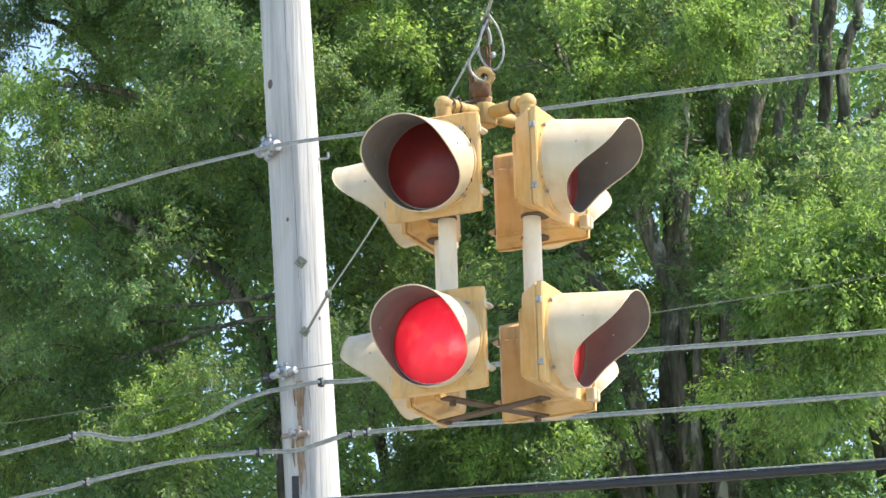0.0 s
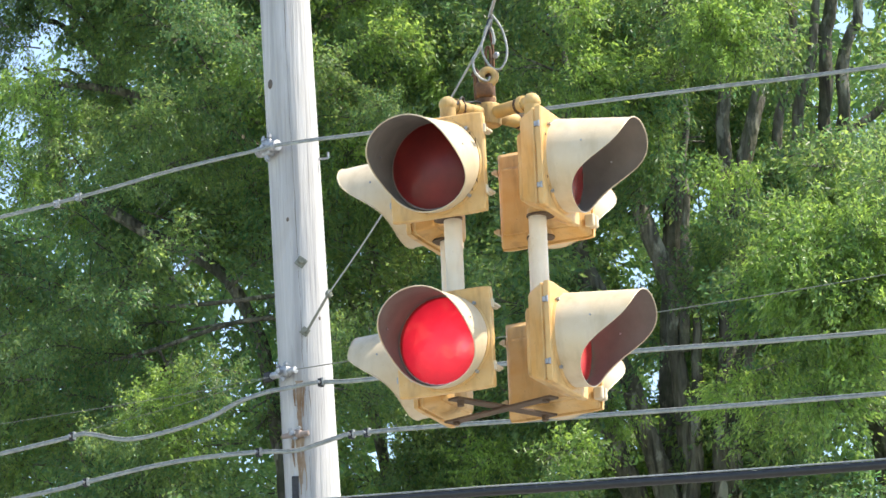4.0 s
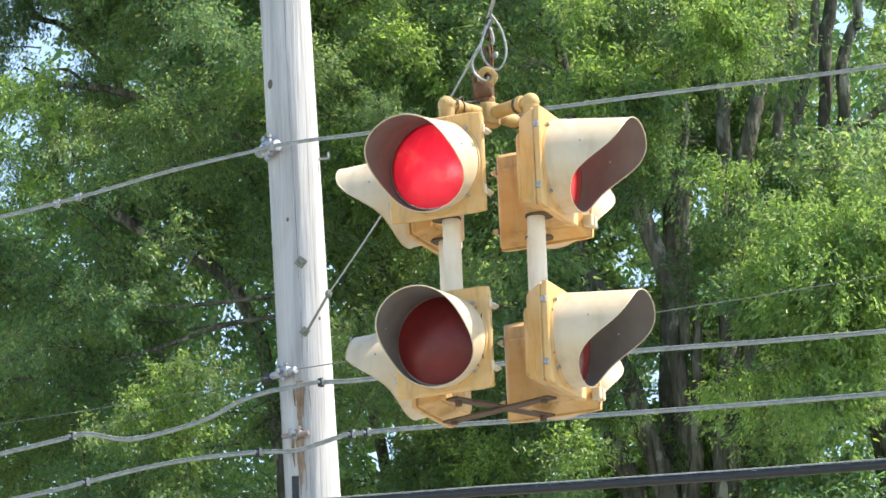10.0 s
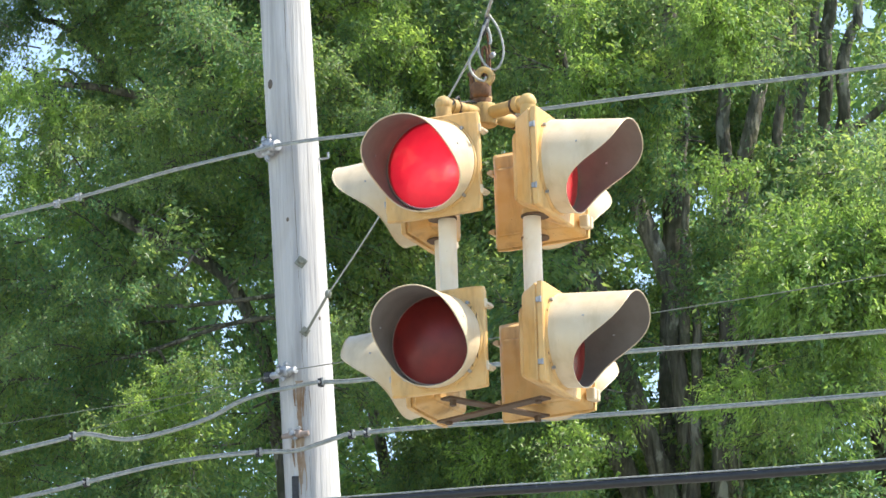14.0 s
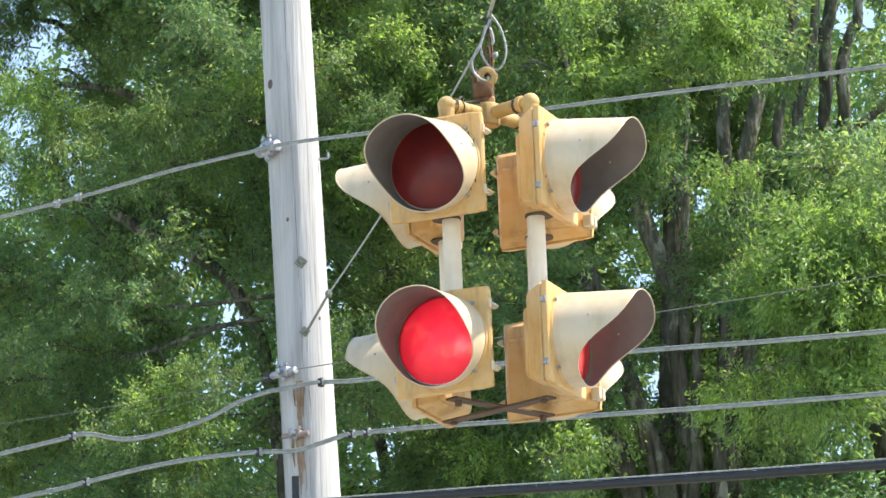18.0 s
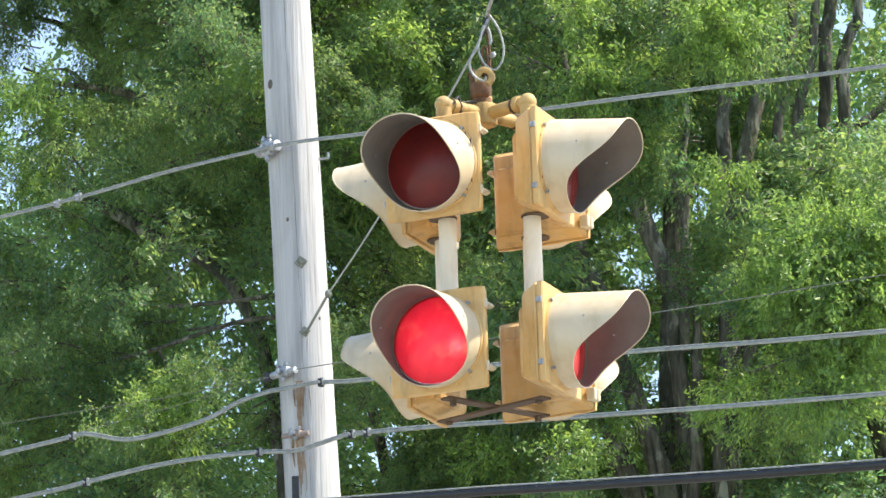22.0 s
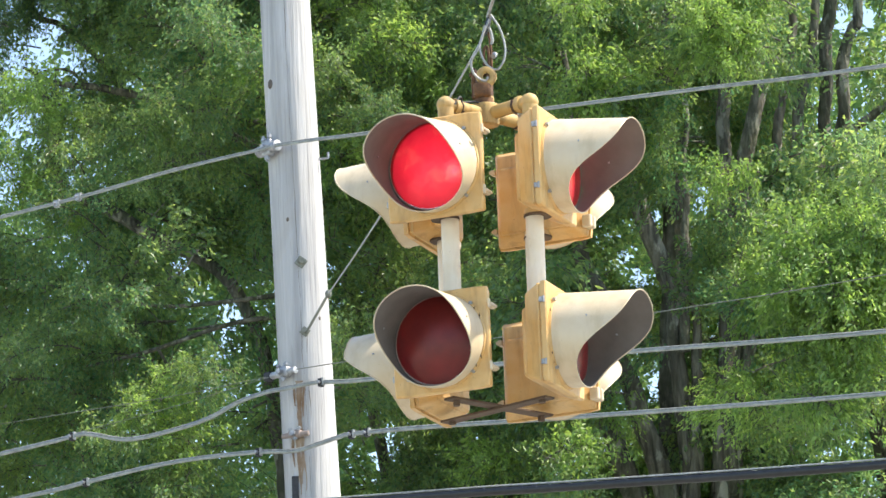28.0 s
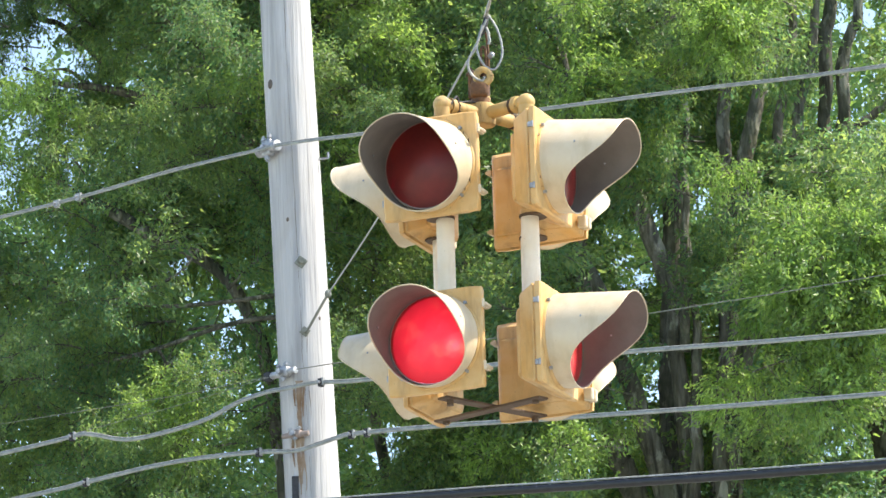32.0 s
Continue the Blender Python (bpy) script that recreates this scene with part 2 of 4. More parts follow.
LEAN = (-0.774 + 0.699) / (9.664 - 7.021)            # sideways lean, metres a metre
pole_x = lambda z: -0.699 + (z - 7.021) * LEAN
pole_r = lambda z: 0.1405 - (z - 7.021) * 0.0040


def build_pole():
    pole = empty("utility_pole", pose(pole_x(0), POLE_Y, 0))
    tagged(pole, "weathered grey wooden utility pole leaning slightly, with cable hardware", "utility pole")
    base = Vector((pole_x(0), POLE_Y, 0))
    bm = bmesh.new()
    seg, rings, rnd = 40, [], random.Random(4)
    groove = [rnd.uniform(0.0, 1.0) for _ in range(seg)]
    levels = [-0.8 + i * 0.17 for i in range(68)]
    for z in levels:
        ring = []
        for k in range(seg):
            a = 2 * math.pi * k / seg
            r = pole_r(z) * (1 - 0.008 * groove[k] + 0.02 * (noise.noise((math.cos(a) * 1.7, math.sin(a) * 1.7, z * 0.8))))
            if k == 29:
                r *= 0.975 + 0.015 * noise.noise((0, 3, z * 1.3))
            ring.append(bm.verts.new((pole_x(z) - base.x + r * math.cos(a), r * math.sin(a), z)))
        rings.append(ring)
    for a, b in zip(rings, rings[1:]):
        for k in range(seg):
            bm.faces.new((a[k], a[(k + 1) % seg], b[(k + 1) % seg], b[k]))
    bm.faces.new(rings[-1])
    part("shaft", bm, POLE_WOOD, pole, smooth=30)

    def face(z, turn):
        """A point on the pole's skin at that height, turned from the camera's side towards +x, and the way outwards."""
        a = radians(turn)
        way = Vector((math.sin(a), -math.cos(a), 0))
        return Vector((pole_x(z), POLE_Y, z)) - base + way * pole_r(z), way

    def bolt(name, z, turn, size, material=GALV, square=True):
        p, way = face(z, turn)
        bm = rod(size * 0.35, p - way * 0.01, p + way * size * 0.9, 8)
        rod(size * 0.55, p + way * size * 0.25, p + way * size * 0.6, 6, bm)
        if square:
            t = box(size * 1.9, 0.006, size * 1.9, bevel=0.001)
            bmesh.ops.transform(t, matrix=Matrix.Translation(p + way * 0.004) @ Matrix.Rotation(radians(turn), 4, "Z") @ Matrix.Rotation(radians(38), 4, "Y"), verts=t.verts)
            join(bm, t)
        part(name, bm, material, pole)

    bolt("through_bolt", 8.219, 4, 0.026, WIRE)
    bolt("eye_bolt_plate", 7.854, 4, 0.022, WIRE)
    bolt("strand_bolt", 8.83, -50, 0.030, square=False)
    # dark knots and a drying crack
    for z, turn, s in ((9.184, -48, 0.021), (8.45, -20, 0.009), (7.93, 40, 0.008)):
        p, way = face(z, turn)
        part("knot", ball(s, p - way * s * 0.55, squash=1.5), KNOT, pole, m=None)
    for z0, z1, turn in ((9.95, 7.0, -2), (8.3, 7.05, 6)):
        pts = []
        for i in range(60):
            z = z0 + (z1 - z0) * i / 59
            p, way = face(z, turn + 6 * noise.noise((z * 1.6, turn, 0)) + 3 * noise.noise((z * 7.3, turn, 2)))
            pts.append(p - way * 0.001)
        part("drying_crack", tube(pts, [0.0006 + 0.0034 * abs(noise.noise((q.z * 3, turn, 5))) for q in pts], 5), KNOT, pole)
    # rust stains running down from the lower clamps, in ragged runs
    for z0, z1, turn, wide in ((7.60, 7.06, -16, 0.016), (7.585, 7.40, -8, 0.009), (7.58, 7.46, -26, 0.008), (7.31, 7.0, -23, 0.014), (7.31, 7.14, -34, 0.010), (7.30, 7.02, -12, 0.007)):
        bm = bmesh.new()
        last = None
        n = int((z0 - z1) / 0.009)
        for i in range(n):
            z = z0 - i * 0.009
            w = wide * (1 + 0.7 * noise.noise((z * 14, turn, 1)) + 0.3 * noise.noise((z * 50, turn, 4))) * (1 - 0.75 * i / n)
            row = []
            for j in range(5):
                p, way = face(z, turn + 6 * noise.noise((z * 6, 2, turn)) + (j / 4 - 0.5) * math.degrees(2 * w / pole_r(z)))
                row.append(bm.verts.new(p + way * 0.0034))
            if last:
                for j in range(4):
                    bm.faces.new((last[j], last[j + 1], row[j + 1], row[j]))
            last = row
        part("rust_streak", bm, STAIN, pole, "rust-brown stain running down the wood")
    # clamps that hold the strands
    def clamp(z, turn, width, tall, rubber=False, iron=GALV):
        p, way = face(z, turn)
        turned = Matrix.Translation(p + way * 0.026) @ Matrix.Rotation(radians(turn), 4, "Z")
        bm = box(width * 0.46, 0.044, tall * 0.9, bevel=0.012, seg=3)
        rod(tall * 0.30, (-width * 0.5, 0, -0.004), (width * 0.5, 0, -0.004), 12, bm, bevel=0.004)
        ob = part("strand_clamp", bm, iron, pole, m=turned, smooth=40)
        for sx, up in ((-0.14, 0.55), (0.16, 0.62), (0.02, -0.60)):
            bm = rod(0.0075, (sx * width, -0.012, 0), (sx * width, -0.012, tall * up * 1.25), 8)
            rod(0.014, (sx * width, -0.012, tall * up * 0.8), (sx * width, -0.012, tall * up * 1.05), 6, bm)
            part("clamp_bolt", bm, GALV, ob)
        bm = rod(0.016, (0, -0.045, 0), (0, -0.015, 0), 6)
        part("clamp_nut", bm, GALV, ob)
        if rubber:
            part("cable_boot", box(0.05, 0.04, 0.05, (-width * 0.62, 0.0, -0.004), bevel=0.012), TAPE, ob, "dark rubber boot")

    clamp(8.838, -52, 0.165, 0.098)
    clamp(7.650, -42, 0.17, 0.062, True)
    clamp(7.322, -24, 0.15, 0.046, iron=GASKET)
    p, way = face(7.04, -34)
    part("ground_guard", box(0.035, 0.02, 0.5, p + way * 0.008 + Vector((0, 0, -0.18)), bevel=0.004), TAPE, pole, "dark plastic ground wire guard")
    p, way = face(8.79, 75)
    bm = rod(0.006, p, p + way * 0.05, 8)
    rod(0.006, p + way * 0.05, p + way * 0.05 + Vector((0, 0, 0.03)), 8, bm)
    part("pole_hook", bm, GALV, pole)


build_pole()

# ---------------------------------------------------------------- overhead cables
RUN = Vector((0.85, -0.52, 0)).normalized()
POLE_SIDE = Vector((-0.873, 24.85, 0))


def cable_point(x, z):
    """The point of the cables' upright plane at that x."""
    s = (x - POLE_SIDE.x) / RUN.x
    return Vector((x, POLE_SIDE.y + s * RUN.y, z))


def cable(label, pts, radius, material, clamps=(), lashed=0.0, category="cable", clip=None):
    thing = empty("overhead_cable", Matrix.Translation(cable_point(*pts[0])))
    tagged(thing, label, category, group="cables along the road")
    o = cable_point(*pts[0])
    way = [cable_point(x, z) - o for x, z in pts]
    line = spline(way, 8)
    part("sheath", tube(line, radius, 10), material, thing, smooth=60)
    if lashed:
        # the steel strand that carries the cable, lashed on top of it
        part("messenger_strand", tube([p + Vector((0, -radius * 0.3, radius + lashed)) for p in line], lashed, 6), STRAND, thing, smooth=60)
        wrap = []
        total = len(line)
        for i in range(total * 6):
            k = min(i / 6, total - 1.001)
            p = line[int(k)].lerp(line[int(k) + 1], k - int(k))
            a = i * 1.05
            wrap.append(p + Vector((0, math.cos(a), math.sin(a))) * (radius + 0.0012) + Vector((0, 0, lashed * 0.5)))
        part("lashing_wire", tube(wrap, 0.0012, 4), GALV, thing)
    for x, z in clamps:
        q = cable_point(x, z) - o
        turned = Matrix.Translation(q) @ Matrix.Rotation(math.atan2(RUN.y, RUN.x), 4, "Z")
        c = part("cable_clamp", box(0.022, radius * 2 + 0.012, radius * 2 + 0.026, bevel=0.003), clip or GALV, thing, m=turned)
        part("clamp_plate", box(0.010, radius * 2 + 0.004, radius * 2 + 0.024, (0.015, 0, 0.004), bevel=0.002), STRAND, c)
        part("clamp_nut", rod(0.008, (0, -radius - 0.022, 0.0), (0, -radius, 0.0), 6), GALV, c)
    return thing


cable("grey lashed cable high on the pole, steel strand above",
      [(-9.0, 8.60), (-5.0, 8.70), (-2.33, 8.752), (-1.40, 8.808), (-0.963, 8.822), (-0.873, 8.828), (-0.785, 8.825), (-0.623, 8.814), (-0.362, 8.790), (0.571, 8.721), (1.303, 8.660), (2.133, 8.588), (5, 8.40), (9, 8.22)],
      0.0066, SHEATH, ((-2.016, 8.763), (-1.897, 8.775)), 0.0032)
cable("grey telephone cable with a slack drip loop beside the pole",
      [(-9, 7.25), (-5, 7.34), (-2.345, 7.474), (-1.942, 7.50), (-1.85, 7.493), (-1.653, 7.431), (-1.427, 7.435), (-1.218, 7.466), (-1.068, 7.520), (-0.92, 7.546), (-0.803, 7.548), (-0.658, 7.550), (-0.429, 7.520), (0.246, 7.475), (0.926, 7.417), (2.062, 7.30), (5, 7.05), (9, 6.8)],
      0.0082, SHEATH, ((-1.95, 7.50), (-0.636, 7.548)), 0.0035, clip=TAPE)
cable("grey lower telephone cable clamped beside the pole",
      [(-9, 7.05), (-5, 7.12), (-2.348, 7.218), (-1.87, 7.245), (-1.551, 7.266), (-1.282, 7.267), (-0.987, 7.247), (-0.783, 7.220), (-0.667, 7.232), (-0.552, 7.250), (-0.48, 7.254), (-0.098, 7.222), (0.263, 7.183), (0.672, 7.139), (2.046, 7.003), (5, 6.75), (9, 6.5)],
      0.0082, SHEATH, ((-0.965, 7.245), (-0.49, 7.254), (-1.88, 7.245), (-0.412, 7.250)), 0.0035, clip=TAPE)
cable("thick black trunk cable sagging below the others",
      [(-9, 7.5), (-4, 7.22), (-0.306, 6.895), (0.658, 6.800), (2.029, 6.668), (5, 6.42), (9, 6.15)], 0.021, BLACK, (), 0.005)
cable("thin grey service wire", [(-9, 7.75), (-4, 7.67), (-2.343, 7.637), (-1.424, 7.618), (-0.919, 7.628)], 0.0017, WIRE, category="wire")
cable("thin grey service wire", [(-1.942, 7.515), (-1.425, 7.56), (-0.904, 7.625)], 0.0015, WIRE, category="wire")
cable("thin grey service wire", [(-0.76, 7.64), (0.2, 7.615), (0.987, 7.596), (1.542, 7.582), (2.077, 7.576), (5, 7.55), (9, 7.55)], 0.0025, WIRE, category="wire")

# ---------------------------------------------------------------- span wire and signal
CLAMP = Vector((-0.704, 24.86, 7.854))                # where the span wire meets the pole
VERTEX = Vector((0.177, 16.39, 6.801))                # where the signal hangs from it
AXIS = Vector((VERTEX.x - CLAMP.x, VERTEX.y - CLAMP.y, -0.05)).normalized()
PIVOT = CLAMP + AXIS * ((VERTEX - CLAMP).dot(AXIS))   # on the straight line between the wire's two ends
FAR_END = CLAMP + AXIS * 26.0


def build_span():
    span = empty("span_wire", Matrix.Translation(PIVOT))
    tagged(span, "twisted steel span wire from the pole to the hanging signal", "wire")
    a, v, b = CLAMP - PIVOT, VERTEX - PIVOT, FAR_END - PIVOT
    eye = a + (v - a) * 0.165
    part("guy_rod", rod(0.0072, a, eye, 10), WIRE, span)
    bm = ball(0.017, eye + (v - a).normalized() * 0.03, squash=1.3, seg=12)
    part("strain_insulator", bm, WIRE, span, "grey strain insulator")
    start = eye + (v - a).normalized() * 0.05
    tail = v + Vector((-0.019, 0, -0.073))
    pts = [start.lerp(tail, i / 24) + Vector((0, 0, -0.10 * math.sin(math.pi * i / 24) * 0.35)) for i in range(25)]
    part("strand", tube(pts, 0.0040, 7), STRAND, span, smooth=60)
    pts = [v.lerp(b, i / 24) + Vector((0, 0, -0.2 * math.sin(math.pi * i / 24) * 0.4)) for i in range(25)]
    part("strand", tube(pts, 0.0060, 7), STRAND, span, smooth=60)
    return span


HALF = 0.172                                         # half the width of a signal housing


def visor_length(deg):
    return 0.058 + 0.215 / (1 + math.exp((abs(deg) - 92) / 14.0))


def build_head(reach, droop, cap, collar, lugs):
    """One signal face that looks along -y; its origin is the housing's middle on the post's axis."""
    front = -0.068
    bm = bmesh.new()
    # cast body: a tray behind the door, drawn in towards the back, with a lower second step
    def tray(bm, steps):
        """Rounded rectangles (y, half width, top, bottom, corner radius) joined from front to back."""
        rings = []
        for y, w, top, low, r in steps:
            ring = []
            for cx, cz, a0 in ((w - r, top - r, 0), (r - w, top - r, 90), (r - w, low + r, 180), (w - r, low + r, 270)):
                for k in range(5):
                    a = radians(a0 + k * 22.5)
                    ring.append(bm.verts.new((cx + r * math.cos(a), y, cz + r * math.sin(a))))
            rings.append(ring)
        n = len(rings[0])
        for a, b in zip(rings, rings[1:]):
            for k in range(n):
                bm.faces.new((a[k], a[(k + 1) % n], b[(k + 1) % n], b[k]))
        bm.faces.new(rings[-1])
    h = HALF
    tray(bm, [(front, h - 0.009, h - 0.009, 0.009 - h, 0.008), (front + 0.006, h - 0.009, h - 0.009, 0.009 - h, 0.008), (front + 0.008, h - 0.006, h - 0.006, 0.006 - h, 0.008),
              (front + 0.014, h - 0.006, h - 0.006, 0.006 - h, 0.008), (front + 0.018, h - 0.010, h - 0.010, 0.010 - h, 0.009), (-0.007, h - 0.030, h - 0.026, 0.024 - h, 0.014), (-0.001, h - 0.036, h - 0.032, 0.030 - h, 0.016)])
    tray(bm, [(-0.004, h - 0.040, h - 0.072, 0.033 - h, 0.012), (0.011, h - 0.043, h - 0.076, 0.035 - h, 0.012), (0.017, h - 0.050, h - 0.083, 0.042 - h, 0.012)])
    head = part("signal_head", bm, YELLOW, None, "faded yellow cast metal signal head with a red lens", smooth=35)
    # lining
    part("lining", box(0.312, 0.006, 0.312, (0, front + 0.022, 0)), DARK_IN, head)
    # door: square frame with a round opening
    bm = bmesh.new()
    N, y0, y1 = 48, front - 0.020, front - 0.001

    def square(a, h):
        c, s = math.cos(a), math.sin(a)
        k = h / max(abs(c), abs(s))
        rr = min(k, h * 1.385)
        return c * rr, s * rr
    loops = []
    for kind, y, h in (("s", y1, HALF), ("s", y0 + 0.004, HALF), ("s", y0, HALF - 0.005), ("c", y0, 0.164), ("c", y0 - 0.008, 0.161), ("c", y0 - 0.008, 0.1535), ("c", y1, 0.1535)):
        loop = []
        for k in range(N):
            a = 2 * math.pi * k / N
            x, z = square(a, h) if kind == "s" else (h * math.cos(a), h * math.sin(a))
            loop.append(bm.verts.new((x, y, z)))
        loops.append(loop)
    loops.append(loops[0])
    for a, b in zip(loops, loops[1:]):
        for k in range(N):
            bm.faces.new((a[k], a[(k + 1) % N], b[(k + 1) % N], b[k]))
    part("door", bm, YELLOW, head, smooth=35)
    # dark gasket that holds the lens
    bm = bmesh.new()
    loops = [[bm.verts.new((r * math.cos(2 * math.pi * k / N), y, r * math.sin(2 * math.pi * k / N))) for k in range(N)]
             for r, y in ((0.1532, y1), (0.1532, y0 - 0.022), (0.1520, y0 - 0.025), (0.1476, y0 - 0.025), (0.1472, y1))]
    loops.append(loops[0])
    for a, b in zip(loops, loops[1:]):
        for k in range(N):
            bm.faces.new((a[k], a[(k + 1) % N], b[(k + 1) % N], b[k]))
    part("lens_gasket", bm, GASKET, head, "dark rubber lens gasket", smooth=35)
    # lens: a shallow dome
    bm = bmesh.new()
    cols = []
    for i in range(1, 9):
        r = 0.1474 * i / 8
        cols.append([bm.verts.new((r * math.cos(2 * math.pi * k / 40), y0 - 0.026 - 0.030 * (1 - (i / 8) ** 2), r * math.sin(2 * math.pi * k / 40))) for k in range(40)])
    mid = bm.verts.new((0, y0 - 0.056, 0))
    for k in range(40):
        bm.faces.new((mid, cols[0][k], cols[0][(k + 1) % 40]))
    for a, b in zip(cols, cols[1:]):
        for k in range(40):
            bm.faces.new((a[k], b[k], b[(k + 1) % 40], a[(k + 1) % 40]))
    part("lens", bm, LENS, head, "round red glass lens", smooth=80)
    # cut-away tunnel visor, cream outside and dark inside
    steps, along = 72, 10
    for name, r0, mat, label in (("visor", 0.1575, CREAM, "faded cream tunnel visor cut away below"), ("visor_lining", 0.1545, INNER, "dull dark inside of the visor")):
        bm = bmesh.new()
        rows = []
        for k in range(steps):
            deg = -180 + 360 * k / steps
            a = radians(deg)
            L = min(visor_length(deg) * reach, cap) - (0.0012 if mat is INNER else 0)
            rows.append([bm.verts.new((r0 * math.sin(a), y0 - 0.006 - L * j / along, r0 * math.cos(a) - droop * L * j / along)) for j in range(along + 1)])
        for k in range(steps):
            a, b = rows[k], rows[(k + 1) % steps]
            for j in range(along):
                bm.faces.new((a[j], a[j + 1], b[j + 1], b[j]))
        if mat is CREAM:
            # rolled rim
            rim = [r[-1].co.copy() for r in rows]
            vis = part(name, bm, mat, head, label, smooth=60)
            part("rolled_rim", tube(rim + rim[:2], 0.0024, 6), CREAM, vis, smooth=60)
            for deg, back in ((-72, 0.13), (72, 0.13)):
                a = radians(deg)
                p = Vector((r0 * math.sin(a), y0 - back, r0 * math.cos(a) - droop * back))
                q = Vector((math.sin(a), 0, math.cos(a)))
                part("visor_rivet", rod(0.0035, p - q * 0.006, p + q * 0.003, 8), GALV, vis)
            for deg in (45, 135, 225, 315):
                a = radians(deg)
                p = Vector((0.164 * math.sin(a), y0 - 0.004, 0.164 * math.cos(a)))
                part("visor_screw", rod(0.006, p, p + Vector((0, -0.010, 0)), 8), GALV, vis)
        else:
            part(name, bm, mat, vis, label, smooth=60)
    # hinges and wing-nut latches
    for s, name in ((1, "latch"), (-1, "hinge")):
        for z in (-0.105, 0.105):
            bm = box(0.014, 0.03, 0.020, (s * (HALF + 0.004), front + 0.004, z), bevel=0.003) if s > 0 else box(0.010, 0.012, 0.018, (-HALF, front - 0.002, z), bevel=0.002)
            if s > 0:
                rod(0.006, (s * (HALF + 0.012), front - 0.034, z), (s * (HALF + 0.012), front + 0.02, z), 8, bm)
                box(0.008, 0.012, 0.030, (s * (HALF + 0.012), front - 0.036, z), bevel=0.003, bm=bm)
            else:
                rod(0.004, (s * (HALF + 0.003), front - 0.012, z - 0.010), (s * (HALF + 0.003), front - 0.012, z + 0.010), 10, bm)
            fitting = part(name, bm, CREAM if s > 0 else GALV, head)
            if lugs and s < 0:
                for y, deep in ((front + 0.010, 0.020), (front + 0.040, 0.022)):
                    part("hinge_lug", box(0.034, deep, 0.044, (-HALF - 0.004, y, z - 0.018), bevel=0.007, seg=3), CREAM, fitting)
    # round hub bosses on top and below
    for s in (1, -1):
        bm = rod(0.046, (0, -0.012, s * (HALF - 0.034)), (0, -0.012, s * (HALF - 0.012)), 24, bevel=0.003)
        if s > 0 or collar:
            part("hub_boss", bm, YELLOW, head, smooth=40)
            part("hub_washer", rod(0.048, (0, -0.010, s * (HALF - 0.014)), (0, -0.010, s * (HALF - 0.008)), 24), BRACE, head)
    # added slats that stand in for the lamp switching: glowing on one side, dark on the other, turning on upright pins
    # behind the lens
    for k in range(16):
        sx = -0.13725 + 0.0183 * k
        end = lambda x: math.sqrt(max(0.1495 ** 2 - (sx + x) ** 2, 0.0003))      # its ends follow the round opening
        bm = bmesh.new()
        uv = bm.loops.layers.uv.new("lamp")
        for y, half in ((-0.0014, 0.00916), (0.0014, 0.0097)):
            bm.faces.new([bm.verts.new(p) for p in ((-half, y, -end(-half)), (half, y, -end(half)), (half, y, end(half)), (-half, y, end(-half)))])
        blade = bmesh.ops.create_cube(bm, size=1, matrix=Matrix.Diagonal((0.0192, 0.0014, 1, 1)))
        for v in blade["verts"]:
            v.co.z = math.copysign(end(v.co.x), v.co.z)
        for n, f in enumerate(bm.faces):
            f.material_index = min(n, 1)
            for l in f.loops:
                l[uv].uv = (l.vert.co.x + sx, l.vert.co.z)
        me = bpy.data.meshes.new("lamp_slat")
        bm.to_mesh(me)
        bm.free()
        me.materials.append(GLOW)
        me.materials.append(DARK_IN)
        slat = new("lamp_slat", me)
        slat.parent = head
        slat.matrix_basis = pose(sx, y0 - 0.006, 0)
    return head


POSTS = ((-0.135, -0.135, 23), (0.147, -0.135, -69), (0.147, 0.135, 205), (-0.150, 0.135, 111))   # x, y, turn of the face
SHIFT = ((-0.011, 0.004), (0.002, 0.0), (0.010, 0.0), (0.0, 0.0))     # how far each housing sits off its post
VISORS = (((1.0, 0.17, 1), (1.0, 0.12, 1), (1.0, 0.12, 1), (0.97, 0.08, 1)), ((0.84, 0.08, 1), (1.0, 0.08, 1), (1.0, 0.12, 1), (0.97, 0.08, 0.232)))   # reach, droop and where the end is cut square, upper and lower
MID = Vector((0.157, 16.39, 0))
TOP_Z, LOW_Z, ARM_Z = 6.218, 5.619, 6.455
flaps_high, flaps_low = [], []


